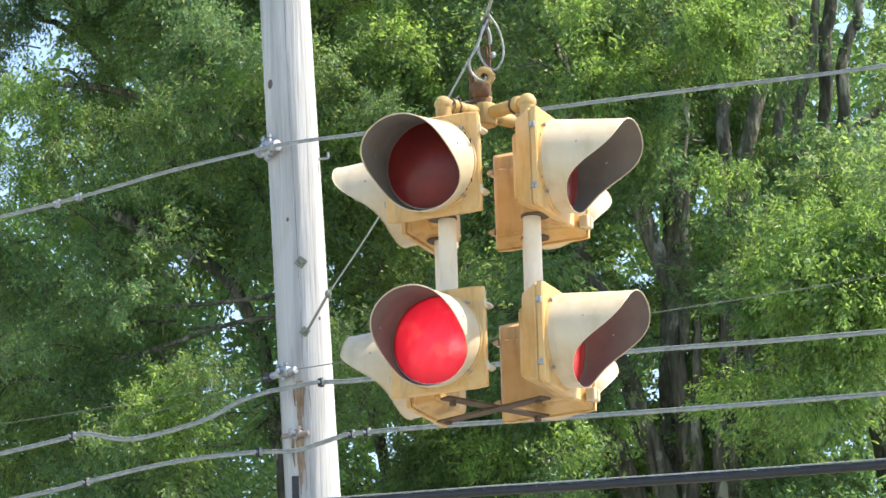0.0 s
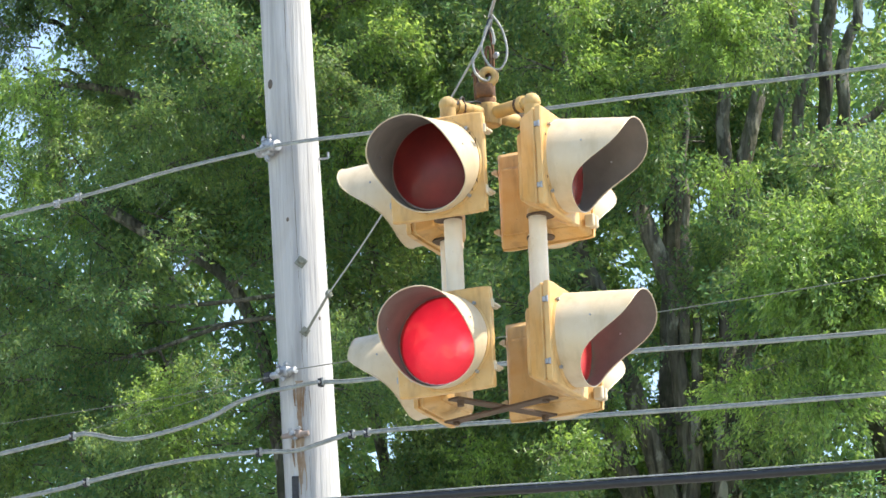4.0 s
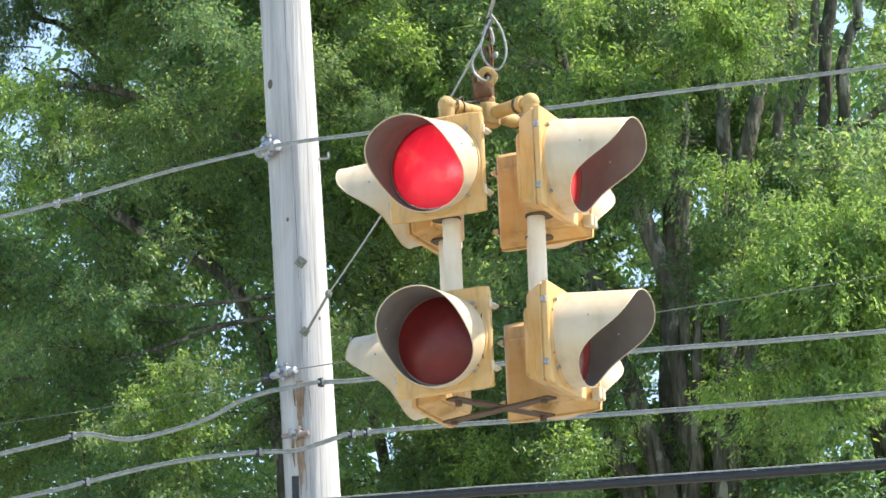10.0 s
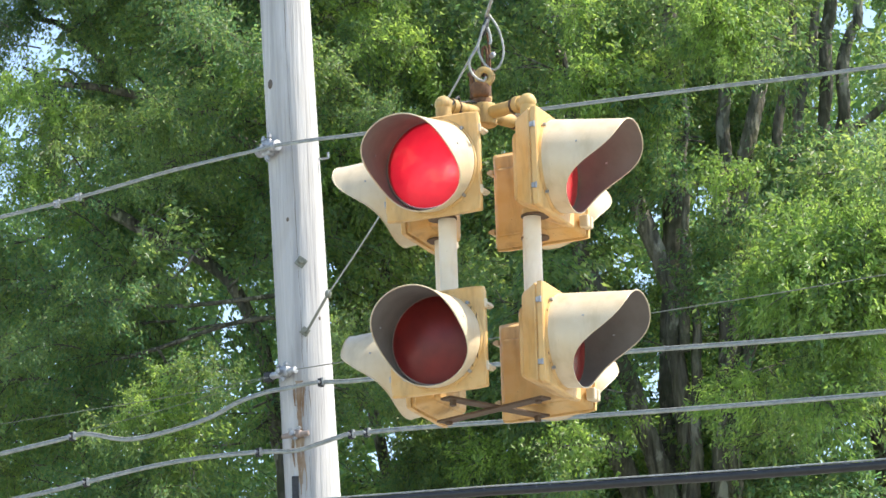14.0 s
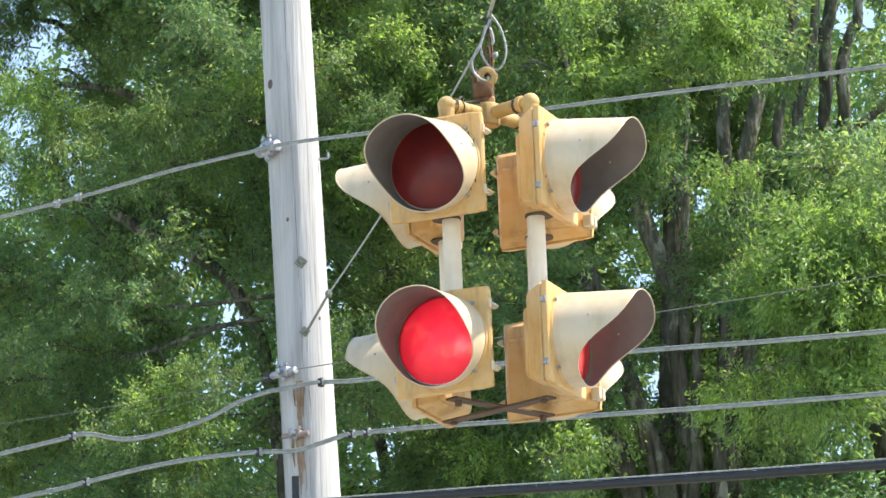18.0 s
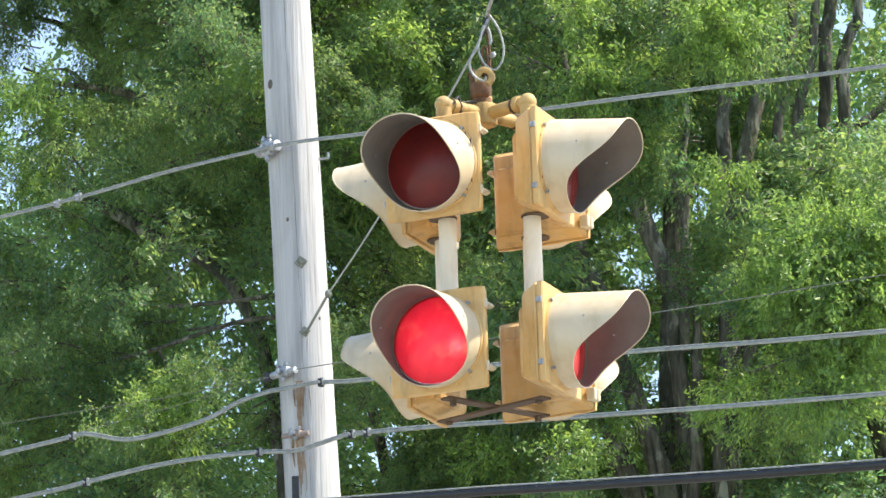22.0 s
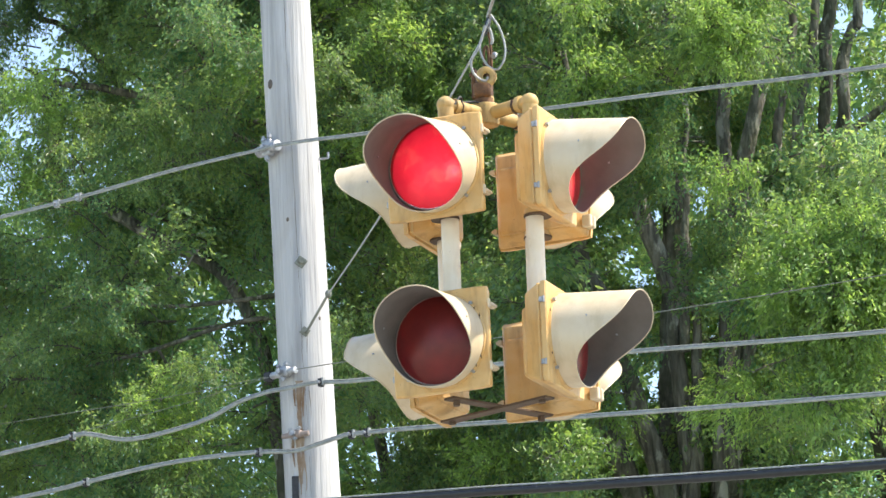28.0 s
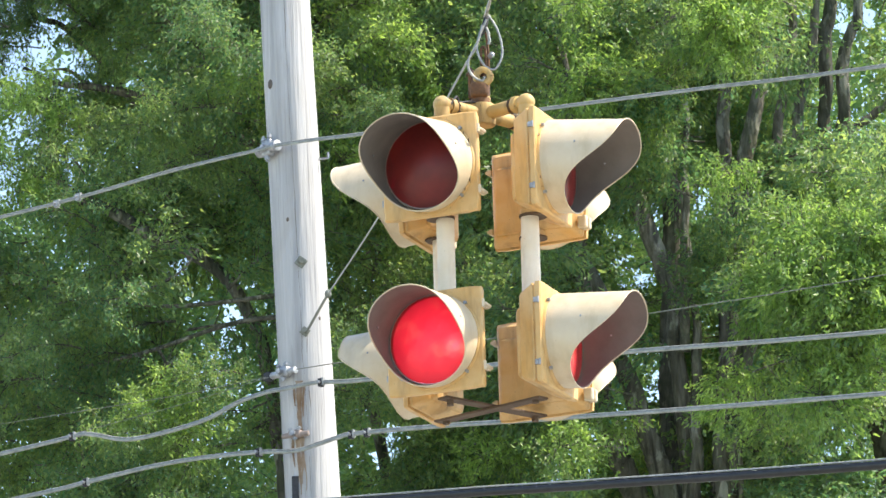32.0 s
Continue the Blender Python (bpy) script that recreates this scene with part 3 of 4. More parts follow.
def build_signal():
    signal = empty("traffic_signal", Matrix.Translation(PIVOT))
    tagged(signal, "faded yellow four-way flashing red beacon hanging from a span wire", "traffic signal")
    o = PIVOT
    kinds = {}
    for level, z in enumerate((TOP_Z, LOW_Z)):
        for i, (x, y, turn) in enumerate(POSTS):
            m = Matrix.Translation(MID + Vector((x + SHIFT[i][0], y + SHIFT[i][1], z)) - o) @ Matrix.Rotation(radians(-turn), 4, "Z")
            kind = (*VISORS[level][i], level == 0, i > 1)
            if kind in kinds:
                head = copy_thing(kinds[kind], m)
            else:
                head = kinds[kind] = build_head(*kind)
                head.parent = signal
                head.matrix_basis = m
            (flaps_high, flaps_low)[level].extend(c for c in head.children if c.name.startswith("lamp_slat"))
    hub = MID + Vector((0.0, 0.0, ARM_Z)) - o
    for x, y, turn in POSTS:
        p = MID + Vector((x, y, 0)) - o
        part("post", rod(0.030, p + Vector((0, 0, LOW_Z + HALF - 0.03)), p + Vector((0, 0, TOP_Z - HALF + 0.02)), 20), POST, signal, "chalky painted steel post", smooth=50)
        top = p + Vector((0, 0, ARM_Z))
        part("arm", rod(0.023, hub, top, 16), GRIMY, signal, smooth=50)
        side = (top - hub).normalized()
        part("arm_collar", rod(0.029, top - side * 0.050, top - side * 0.032, 16), GRIMY, signal, smooth=50)
        wrap = [top - side * (0.058 + 0.0007 * i) + Matrix.Rotation(0.8 * i, 3, side) @ Vector((0, 0, 0.0255)) for i in range(14)]
        part("wire_wrap", tube(wrap, 0.0022, 6), BRACE, signal, "brown tie wire wound on the arm", smooth=60)
        bm = ball(0.030, top)
        rod(0.027, top, top + Vector((0, 0, -0.075)), 16, bm)
        part("elbow", bm, GRIMY, signal, smooth=50)
    bm = rod(0.045, hub + Vector((0, 0, -0.04)), hub + Vector((0, 0, 0.035)), 20, bevel=0.006)
    rod(0.030, hub + Vector((0, 0, 0.03)), hub + Vector((0, 0, 0.06)), 16, bm)
    part("centre_hub", bm, GRIMY, signal, smooth=40)
    # crossed flat bars that tie the lower heads together
    for a, b, dz in ((0, 2, 0), (1, 3, 0.009)):
        pa = MID + Vector((POSTS[a][0], POSTS[a][1], LOW_Z - HALF - 0.006 - dz)) - o
        pb = MID + Vector((POSTS[b][0], POSTS[b][1], LOW_Z - HALF - 0.006 - dz)) - o
        bm = box((pb - pa).length + 0.07, 0.047, 0.008, bevel=0.0015)
        bmesh.ops.transform(bm, matrix=Matrix.Translation((pa + pb) / 2) @ Matrix.Rotation(math.atan2(pb.y - pa.y, pb.x - pa.x), 4, "Z"), verts=bm.verts)
        part("tie_bar", bm, BRACE, signal, "rusty brown flat tie bar")
    for x, y, turn in POSTS:
        p = MID + Vector((x, y, LOW_Z - HALF - 0.008)) - o
        part("bottom_nut", rod(0.013, p + Vector((0, 0, -0.020)), p, 6), BRACE, signal)
    # hanger: a rusty clevis on the hub holds a painted cast eye, through which the wire loops pass
    v = VERTEX - o
    g = v + Vector((-0.024, 0, -0.285))
    bm = rod(0.034, g + Vector((0, 0, -0.045)), g + Vector((0, 0, -0.004)), 18, bevel=0.004)
    for side in (-0.030, 0.022):
        t = box(0.014, 0.050, 0.112, (side, 0, 0.048), bevel=0.005)
        bmesh.ops.transform(t, matrix=Matrix.Translation(g) @ Matrix.Rotation(radians(-14), 4, "Z"), verts=t.verts)
        join(bm, t)
    box(0.062, 0.066, 0.056, g + Vector((-0.004, -0.010, 0.020)), bevel=0.015, seg=3, bm=bm)
    part("clevis", bm, RUST, signal, "rusty iron clevis", smooth=40)
    bm = rod(0.007, g + Vector((-0.046, 0.0, 0.082)), g + Vector((0.036, 0.012, 0.082)), 8)
    part("clevis_pin", bm, RUST, signal)
    c = v + Vector((-0.013, -0.028, -0.220))
    ring = [c + Vector((0.0235 * math.cos(a), 0, 0.0245 * math.sin(a))) for a in (radians(i * 15) for i in range(25))]
    bm = tube(ring, 0.0125, 10)
    part("cast_eye", bm, GRIMY, signal, "grimy yellow cast hanger eye", smooth=50)
    at = lambda pts, back: [v + Vector((x, back, z)) for x, z in pts]
    part("wire_loop", tube(spline(at(((0.009, -0.003), (0.039, -0.055), (0.054, -0.122), (0.047, -0.168), (0.024, -0.198), (-0.007, -0.183), (-0.028, -0.142), (-0.030, -0.106), (-0.019, -0.073), (0.004, -0.020)), -0.034), 6), 0.0040, 8),
         STRAND, signal, "bright steel wire loop", smooth=60)
    part("wire_loop", tube(spline(at(((-0.010, -0.045), (-0.019, -0.073), (-0.037, -0.125), (-0.061, -0.165), (-0.060, -0.201), (-0.041, -0.229), (-0.018, -0.240), (-0.008, -0.226)), -0.046), 6), 0.0045, 8),
         STRAND, signal, "bright steel wire loop", smooth=60)
    part("shackle", tube(spline(at(((-0.018, -0.176), (-0.018, -0.125), (-0.010, -0.110), (-0.003, -0.125), (-0.003, -0.178)), -0.012), 5), 0.0050, 8), RUST, signal, "rusty shackle", smooth=60)
    part("hook_end", tube(spline(at(((0.002, -0.045), (0.008, -0.062), (0.012, -0.090), (0.008, -0.104)), -0.020), 5), 0.0052, 8), STRAND, signal, smooth=60)
    part("wire_clip", rod(0.0095, v + Vector((0.012, -0.030, -0.150)), v + Vector((0.020, -0.018, -0.138)), 8), GALV, signal)
    part("link_rod", tube(spline(at(((0.000, -0.055), (0.006, -0.110), (0.006, -0.190)), 0.0), 5), 0.0048, 6), RUST, signal, smooth=60)
    part("wire_splice", tube(spline([v + Vector((0.008, -0.005, 0.006)), v + Vector((-0.004, -0.012, -0.035)), v + Vector((-0.018, -0.020, -0.075))], 5), [0.005, 0.007, 0.009, 0.009, 0.010, 0.010, 0.010, 0.010, 0.009, 0.007, 0.005], 10), TAPE, signal, "black taped wire splice", smooth=60)
    # feed lead that lies along the arm
    l = MID + Vector((POSTS[0][0], POSTS[0][1], ARM_Z)) - o
    part("feed_lead", tube(spline([hub + Vector((-0.015, -0.03, 0.030)), hub + Vector((-0.04, -0.045, 0.034)), hub + Vector((-0.075, -0.07, 0.026)), l + Vector((0.05, 0.03, 0.035)), l + Vector((0.03, 0.0, 0.0))], 6), 0.004, 6), TAPE, signal, smooth=60)
    return signal


span_wire = build_span()
signal = build_signal()

# ---------------------------------------------------------------- trees
def leaf_mesh(name, places, ways, sizes, width, rnd, extra=None, mats=None):
    """Pointed leaves folded along the midrib, one island each, from arrays; extra: a bmesh of twigs to add in slot 1."""
    n = len(places)
    up = rnd.normal(size=(n, 3))
    side = np.cross(ways, up)
    side /= np.linalg.norm(side, axis=1)[:, None] + 1e-9
    nor = np.cross(side, ways)
    L, W = sizes[:, None], sizes[:, None] * width
    fold = 0.25 * W
    v = np.stack([places, places + ways * L * 0.45 + side * W + nor * fold, places + ways * L - nor * L * 0.12, places + ways * L * 0.45 - side * W + nor * fold], 1).reshape(-1, 3)
    base = np.arange(n)[:, None] * 4
    tri = np.concatenate([base + np.array([0, 1, 2]), base + np.array([0, 2, 3])], 1).reshape(-1, 3)
    ev = np.zeros((0, 3))
    faces = []
    if extra is not None:
        extra.verts.index_update()
        ev = np.array([q.co[:] for q in extra.verts])
        bmesh.ops.triangulate(extra, faces=extra.faces[:])
        faces = np.array([[q.index for q in f.verts] for f in extra.faces]) + len(v)
        extra.free()
    allv = np.concatenate([v, ev]).astype(np.float32)
    allf = np.concatenate([tri, faces]) if len(faces) else tri
    me = bpy.data.meshes.new(name)
    me.vertices.add(len(allv))
    me.vertices.foreach_set("co", allv.ravel())
    me.loops.add(allf.size)
    me.loops.foreach_set("vertex_index", allf.ravel().astype(np.int32))
    me.polygons.add(len(allf))
    me.polygons.foreach_set("loop_start", np.arange(len(allf), dtype=np.int32) * 3)
    me.polygons.foreach_set("material_index", np.concatenate([np.zeros(len(tri)), np.ones(len(allf) - len(tri))]).astype(np.int32))
    me.update(calc_edges=True)
    for m in mats:
        me.materials.append(m)
    return me


def spray_mesh(seed, leaves, reach=1.15, leaf=0.075, width=0.20, material=None):
    """A leafy branch that grows from the origin along +x and droops, with twigs and tufts of leaves."""
    rnd = np.random.default_rng(seed)
    wood = bmesh.new()
    main = [np.array((reach * t, 0.06 * math.sin(3 * t + seed), 0.10 * math.sin(2.4 * t) - 0.16 * t * t)) for t in np.linspace(0, 1, 7)]
    tube([tuple(p) for p in main], [0.012 * (1 - 0.75 * i / 6) for i in range(7)], 5, wood)
    tips, ways = [], []
    for k in range(28):
        t = 0.12 + 0.88 * k / 27
        p = np.array([np.interp(t, np.linspace(0, 1, 7), [q[c] for q in main]) for c in range(3)])
        a = rnd.uniform(0, 2 * math.pi)
        d = np.array((rnd.uniform(0.3, 0.9), math.cos(a), math.sin(a) * 0.75))
        d /= np.linalg.norm(d)
        ln = rnd.uniform(0.30, 0.80) * (1.15 - 0.55 * t)
        q = [p, p + d * ln * 0.5, p + d * ln + np.array((0, 0, -0.10 * ln))]
        tube([tuple(x) for x in q], [0.005, 0.0035, 0.002], 3, wood)
        tips.append((q, d))
    pick = rnd.integers(0, len(tips), leaves)
    s = rnd.uniform(0.15, 1.08, leaves) ** 0.8
    qs = np.array([[x for x in tips[i][0]] for i in range(len(tips))])
    ds = np.array([t[1] for t in tips])
    Q = qs[pick]
    pos = np.where((s < 0.5)[:, None], Q[:, 0] + (Q[:, 1] - Q[:, 0]) * (s * 2)[:, None], Q[:, 1] + (Q[:, 2] - Q[:, 1]) * (s * 2 - 1)[:, None])
    pos = pos + rnd.normal(size=(leaves, 3)) * 0.050
    way = ds[pick] * 0.55 + rnd.normal(size=(leaves, 3)) * 0.55 + np.array((0, 0, -0.70))
    way /= np.linalg.norm(way, axis=1)[:, None]
    me = leaf_mesh("leafy_branch", pos, way, rnd.uniform(0.6, 1.25, leaves) * leaf, width, rnd, wood, (material or LEAF, BARK))
    spots[me.name] = pos[::max(1, leaves // 60)]
    return me


spots = {}                                           # a few leaf places of each branch, to test what it would hide from the camera
SPRAYS = [spray_mesh(s, 1250, leaf=0.078, width=0.20) for s in range(10)]
LIT_SPRAYS = [spray_mesh(70 + s, 1250, 1.0, 0.072, 0.20, LEAF_LIT) for s in range(5)]
FINE = [spray_mesh(20 + s, 1750, leaf=0.058, width=0.20) for s in range(8)]
# branches for the unseen crown, which also shade the leaves in view
COARSE = [spray_mesh(40 + s, 420, 1.9, 0.16, 0.24) for s in range(4)]
swaying = []

# camera sight lines cut through the leaves so sky shows, as (sideways, upward, half sizes) slopes
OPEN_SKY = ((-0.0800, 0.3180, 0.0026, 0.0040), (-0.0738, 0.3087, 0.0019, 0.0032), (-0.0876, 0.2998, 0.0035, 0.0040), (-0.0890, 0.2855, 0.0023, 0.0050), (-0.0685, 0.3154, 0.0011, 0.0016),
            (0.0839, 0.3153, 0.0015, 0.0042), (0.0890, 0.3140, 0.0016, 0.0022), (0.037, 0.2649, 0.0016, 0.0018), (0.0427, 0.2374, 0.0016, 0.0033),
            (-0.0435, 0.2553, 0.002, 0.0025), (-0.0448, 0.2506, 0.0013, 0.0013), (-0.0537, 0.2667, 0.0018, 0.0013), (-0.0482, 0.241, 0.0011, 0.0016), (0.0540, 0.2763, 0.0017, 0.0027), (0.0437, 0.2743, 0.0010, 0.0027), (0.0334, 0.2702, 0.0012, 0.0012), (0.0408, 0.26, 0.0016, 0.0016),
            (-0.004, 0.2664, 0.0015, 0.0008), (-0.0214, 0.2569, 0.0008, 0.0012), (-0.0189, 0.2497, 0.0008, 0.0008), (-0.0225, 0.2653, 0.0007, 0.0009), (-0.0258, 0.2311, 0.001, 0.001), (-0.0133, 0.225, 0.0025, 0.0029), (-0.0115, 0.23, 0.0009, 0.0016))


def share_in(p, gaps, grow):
    """The share of the points p that lie before one of the gaps, as seen from the camera."""
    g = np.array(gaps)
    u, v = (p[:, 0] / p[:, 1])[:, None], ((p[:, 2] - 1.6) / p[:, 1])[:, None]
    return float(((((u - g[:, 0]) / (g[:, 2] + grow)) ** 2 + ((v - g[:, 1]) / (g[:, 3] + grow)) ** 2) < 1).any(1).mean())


# camera sight lines kept thin of front foliage, so that the stems show
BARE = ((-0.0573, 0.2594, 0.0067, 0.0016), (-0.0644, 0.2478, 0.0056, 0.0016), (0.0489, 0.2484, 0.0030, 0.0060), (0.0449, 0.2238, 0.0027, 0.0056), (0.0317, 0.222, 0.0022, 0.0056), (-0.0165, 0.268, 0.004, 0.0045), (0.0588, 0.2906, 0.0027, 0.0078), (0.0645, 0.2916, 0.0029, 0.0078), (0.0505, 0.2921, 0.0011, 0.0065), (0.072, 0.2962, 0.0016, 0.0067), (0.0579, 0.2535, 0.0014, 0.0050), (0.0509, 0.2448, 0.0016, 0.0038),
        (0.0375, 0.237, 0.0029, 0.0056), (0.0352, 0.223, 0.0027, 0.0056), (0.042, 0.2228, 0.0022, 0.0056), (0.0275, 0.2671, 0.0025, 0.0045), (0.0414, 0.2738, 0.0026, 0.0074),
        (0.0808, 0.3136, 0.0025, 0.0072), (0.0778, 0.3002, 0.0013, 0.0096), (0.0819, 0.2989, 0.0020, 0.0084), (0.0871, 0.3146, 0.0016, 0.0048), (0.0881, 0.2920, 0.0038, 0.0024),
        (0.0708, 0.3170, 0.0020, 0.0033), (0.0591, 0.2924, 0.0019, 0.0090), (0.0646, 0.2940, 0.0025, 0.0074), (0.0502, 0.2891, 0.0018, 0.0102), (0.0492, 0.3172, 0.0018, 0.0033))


def tree(label, base, crown, radii, stems, seed, fine, coarse, boughs=(), leafage=None, zone=(7.8, 17.8), reach=0.130):
    """stems: lists of (x, y, z, r) from the foot up. fine and coarse: how many leafy branches inside and outside the
    camera's view; the unseen coarse ones shade the rest.
    """
    rnd = random.Random(seed)
    o = Vector((base[0], base[1], 0))
    t = empty("tree", Matrix.Translation(o))
    tagged(t, label, "tree")
    nodes = []
    for k, stem in enumerate(stems):
        pts = spline([q[:3] for q in stem], 18)
        rr = [np.interp(i / 18, range(len(stem)), [q[3] for q in stem]) * np.interp(pts[i].z, (6, 10), (1, 0.72)) for i in range(len(pts))]
        wob = [p + Vector((noise.noise((p.z * 0.7, k, 0)) + 0.5 * noise.noise((p.z * 2.1, k, 3)), noise.noise((p.z * 0.7, k, 9)), 0)) * 0.09 - o for p in pts]
        part("trunk" if k == 0 else "limb", tube(wob, [float(r) * (1 + 0.10 * noise.noise((pts[i].z * 3.1, k, 5))) for i, r in enumerate(rr)], 20, wobble=0.15, seed=k), BARK, t, smooth=50)
        nodes += [p + o for p in wob[len(wob) // 4:]]

    def branch(p, heading, size, near, pitch, lit_leaf=False, limit=0.03):
        foot = p - Vector((math.cos(heading), math.sin(heading), 0)) * 0.5 * size
        mesh = rnd.choice(LIT_SPRAYS if lit_leaf else (leafage or SPRAYS) if near else COARSE)
        m = Matrix.Translation(foot - o) @ Euler((rnd.uniform(-0.5, 0.5), pitch, heading)).to_matrix().to_4x4()
        where = spots[mesh.name] @ np.array(m.to_3x3()).T * size + np.array(foot)
        # keep the camera's sight lines to sky and stems clear
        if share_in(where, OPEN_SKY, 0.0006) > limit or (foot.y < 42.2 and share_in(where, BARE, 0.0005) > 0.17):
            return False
        ob = new("leafy_branch", mesh)
        ob.parent = t
        ob.matrix_basis = m @ Matrix.Diagonal((size, size, size, 1))
        if near:
            swaying.append((ob, m, rnd.uniform(0.7, 1.3), rnd.uniform(0, 6.28), p))
        return True

    # boughs placed to fit the camera's view, some sprays in the sun-painted leaf colour
    for x, y, z, lit_count in boughs:
        for k in range(3):
            p = Vector((x + rnd.uniform(-0.40, 0.40), y + rnd.uniform(-0.4, 0.4), z + rnd.uniform(-0.35, 0.35)))
            branch(p, -math.pi / 2 + rnd.uniform(-1.3, 1.3), rnd.uniform(0.45, 0.80), True, rnd.uniform(-0.2, 0.3), k < lit_count, 0.35 if lit_count > 1 else 0.14)
    made = [0, 0]
    tries = 0
    while (made[0] < fine or made[1] < coarse) and tries < 60000:
        tries += 1
        w = Vector((rnd.uniform(-1, 1), rnd.uniform(-1, 1), rnd.uniform(-1, 1)))
        if not 0.2 < w.length < 1:
            continue
        p = Vector(crown) + Vector((w.x * radii[0], w.y * radii[1], w.z * radii[2]))
        near = zone[0] < p.z < zone[1] and abs(p.x / p.y) < reach
        kind = 0 if near else 1
        # most low ones are dropped, so the unseen branches shade from above
        if made[kind] >= (fine, coarse)[kind] or (p.z < zone[0] and rnd.random() < 0.8):
            continue
        if near and noise.noise((p.x * 1.15 + seed * 5, p.y * 0.6, p.z * 1.3)) < (-0.32 if leafage else -0.06):
            continue        # the leaves hang in clumps
        out = Vector((w.x, w.y - 0.15, w.z * 0.5)).normalized()
        heading = math.atan2(out.y, out.x) + rnd.uniform(-0.9, 0.9)
        size = rnd.uniform(0.50, 0.95) * (1.2 if leafage else 1) if near else rnd.uniform(0.9, 1.3)
        made[kind] += branch(p, heading, size, near, rnd.uniform(-0.45, 0.30))
    return t


# boughs placed to fit the camera's view, and how many of their three sprays carry the paler leaf with sunlight painted
# in
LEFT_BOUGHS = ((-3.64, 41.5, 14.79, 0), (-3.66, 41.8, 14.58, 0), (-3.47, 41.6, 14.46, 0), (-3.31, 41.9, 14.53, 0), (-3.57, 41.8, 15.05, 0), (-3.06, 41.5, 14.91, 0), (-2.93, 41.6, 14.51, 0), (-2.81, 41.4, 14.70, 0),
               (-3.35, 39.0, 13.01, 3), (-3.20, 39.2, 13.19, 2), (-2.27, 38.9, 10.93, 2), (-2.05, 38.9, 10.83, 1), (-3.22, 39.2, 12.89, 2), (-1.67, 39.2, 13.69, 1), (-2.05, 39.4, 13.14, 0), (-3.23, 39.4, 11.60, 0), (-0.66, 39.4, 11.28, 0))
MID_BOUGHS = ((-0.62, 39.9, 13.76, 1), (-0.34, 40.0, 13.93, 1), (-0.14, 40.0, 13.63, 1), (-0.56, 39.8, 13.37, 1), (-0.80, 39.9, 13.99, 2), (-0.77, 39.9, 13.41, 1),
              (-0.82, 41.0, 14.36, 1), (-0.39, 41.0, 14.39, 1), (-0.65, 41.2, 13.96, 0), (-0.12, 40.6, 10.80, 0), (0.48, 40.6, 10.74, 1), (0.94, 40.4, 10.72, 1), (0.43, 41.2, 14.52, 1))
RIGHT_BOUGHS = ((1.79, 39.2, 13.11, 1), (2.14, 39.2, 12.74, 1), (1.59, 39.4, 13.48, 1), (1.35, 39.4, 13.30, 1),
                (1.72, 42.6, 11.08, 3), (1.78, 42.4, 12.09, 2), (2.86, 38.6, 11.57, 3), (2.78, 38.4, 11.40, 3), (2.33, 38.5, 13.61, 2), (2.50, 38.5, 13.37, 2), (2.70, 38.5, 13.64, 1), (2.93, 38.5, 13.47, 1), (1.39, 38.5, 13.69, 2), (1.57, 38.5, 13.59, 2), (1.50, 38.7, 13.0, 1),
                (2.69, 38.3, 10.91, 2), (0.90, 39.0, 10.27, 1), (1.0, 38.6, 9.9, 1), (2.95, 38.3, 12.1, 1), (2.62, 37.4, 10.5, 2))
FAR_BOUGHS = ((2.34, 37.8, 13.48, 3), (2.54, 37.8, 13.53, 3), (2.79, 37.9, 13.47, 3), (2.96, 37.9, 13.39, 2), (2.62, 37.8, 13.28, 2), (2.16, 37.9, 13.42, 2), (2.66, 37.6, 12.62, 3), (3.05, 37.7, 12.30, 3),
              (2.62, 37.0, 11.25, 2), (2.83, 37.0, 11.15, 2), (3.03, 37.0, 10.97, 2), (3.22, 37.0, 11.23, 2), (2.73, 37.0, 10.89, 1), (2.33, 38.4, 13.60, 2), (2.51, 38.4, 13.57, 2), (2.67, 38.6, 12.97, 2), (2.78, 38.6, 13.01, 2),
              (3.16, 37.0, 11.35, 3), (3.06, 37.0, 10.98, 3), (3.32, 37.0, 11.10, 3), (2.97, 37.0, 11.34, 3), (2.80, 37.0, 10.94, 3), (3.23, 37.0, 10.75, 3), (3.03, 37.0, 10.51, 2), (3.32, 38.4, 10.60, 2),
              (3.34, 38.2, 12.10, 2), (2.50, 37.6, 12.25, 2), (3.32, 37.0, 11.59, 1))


def stem(y, *rest):
    """A limb that rises at one depth: (x, z, radius) from its foot up."""
    return [(x, y, z, r) for x, z, r in rest]


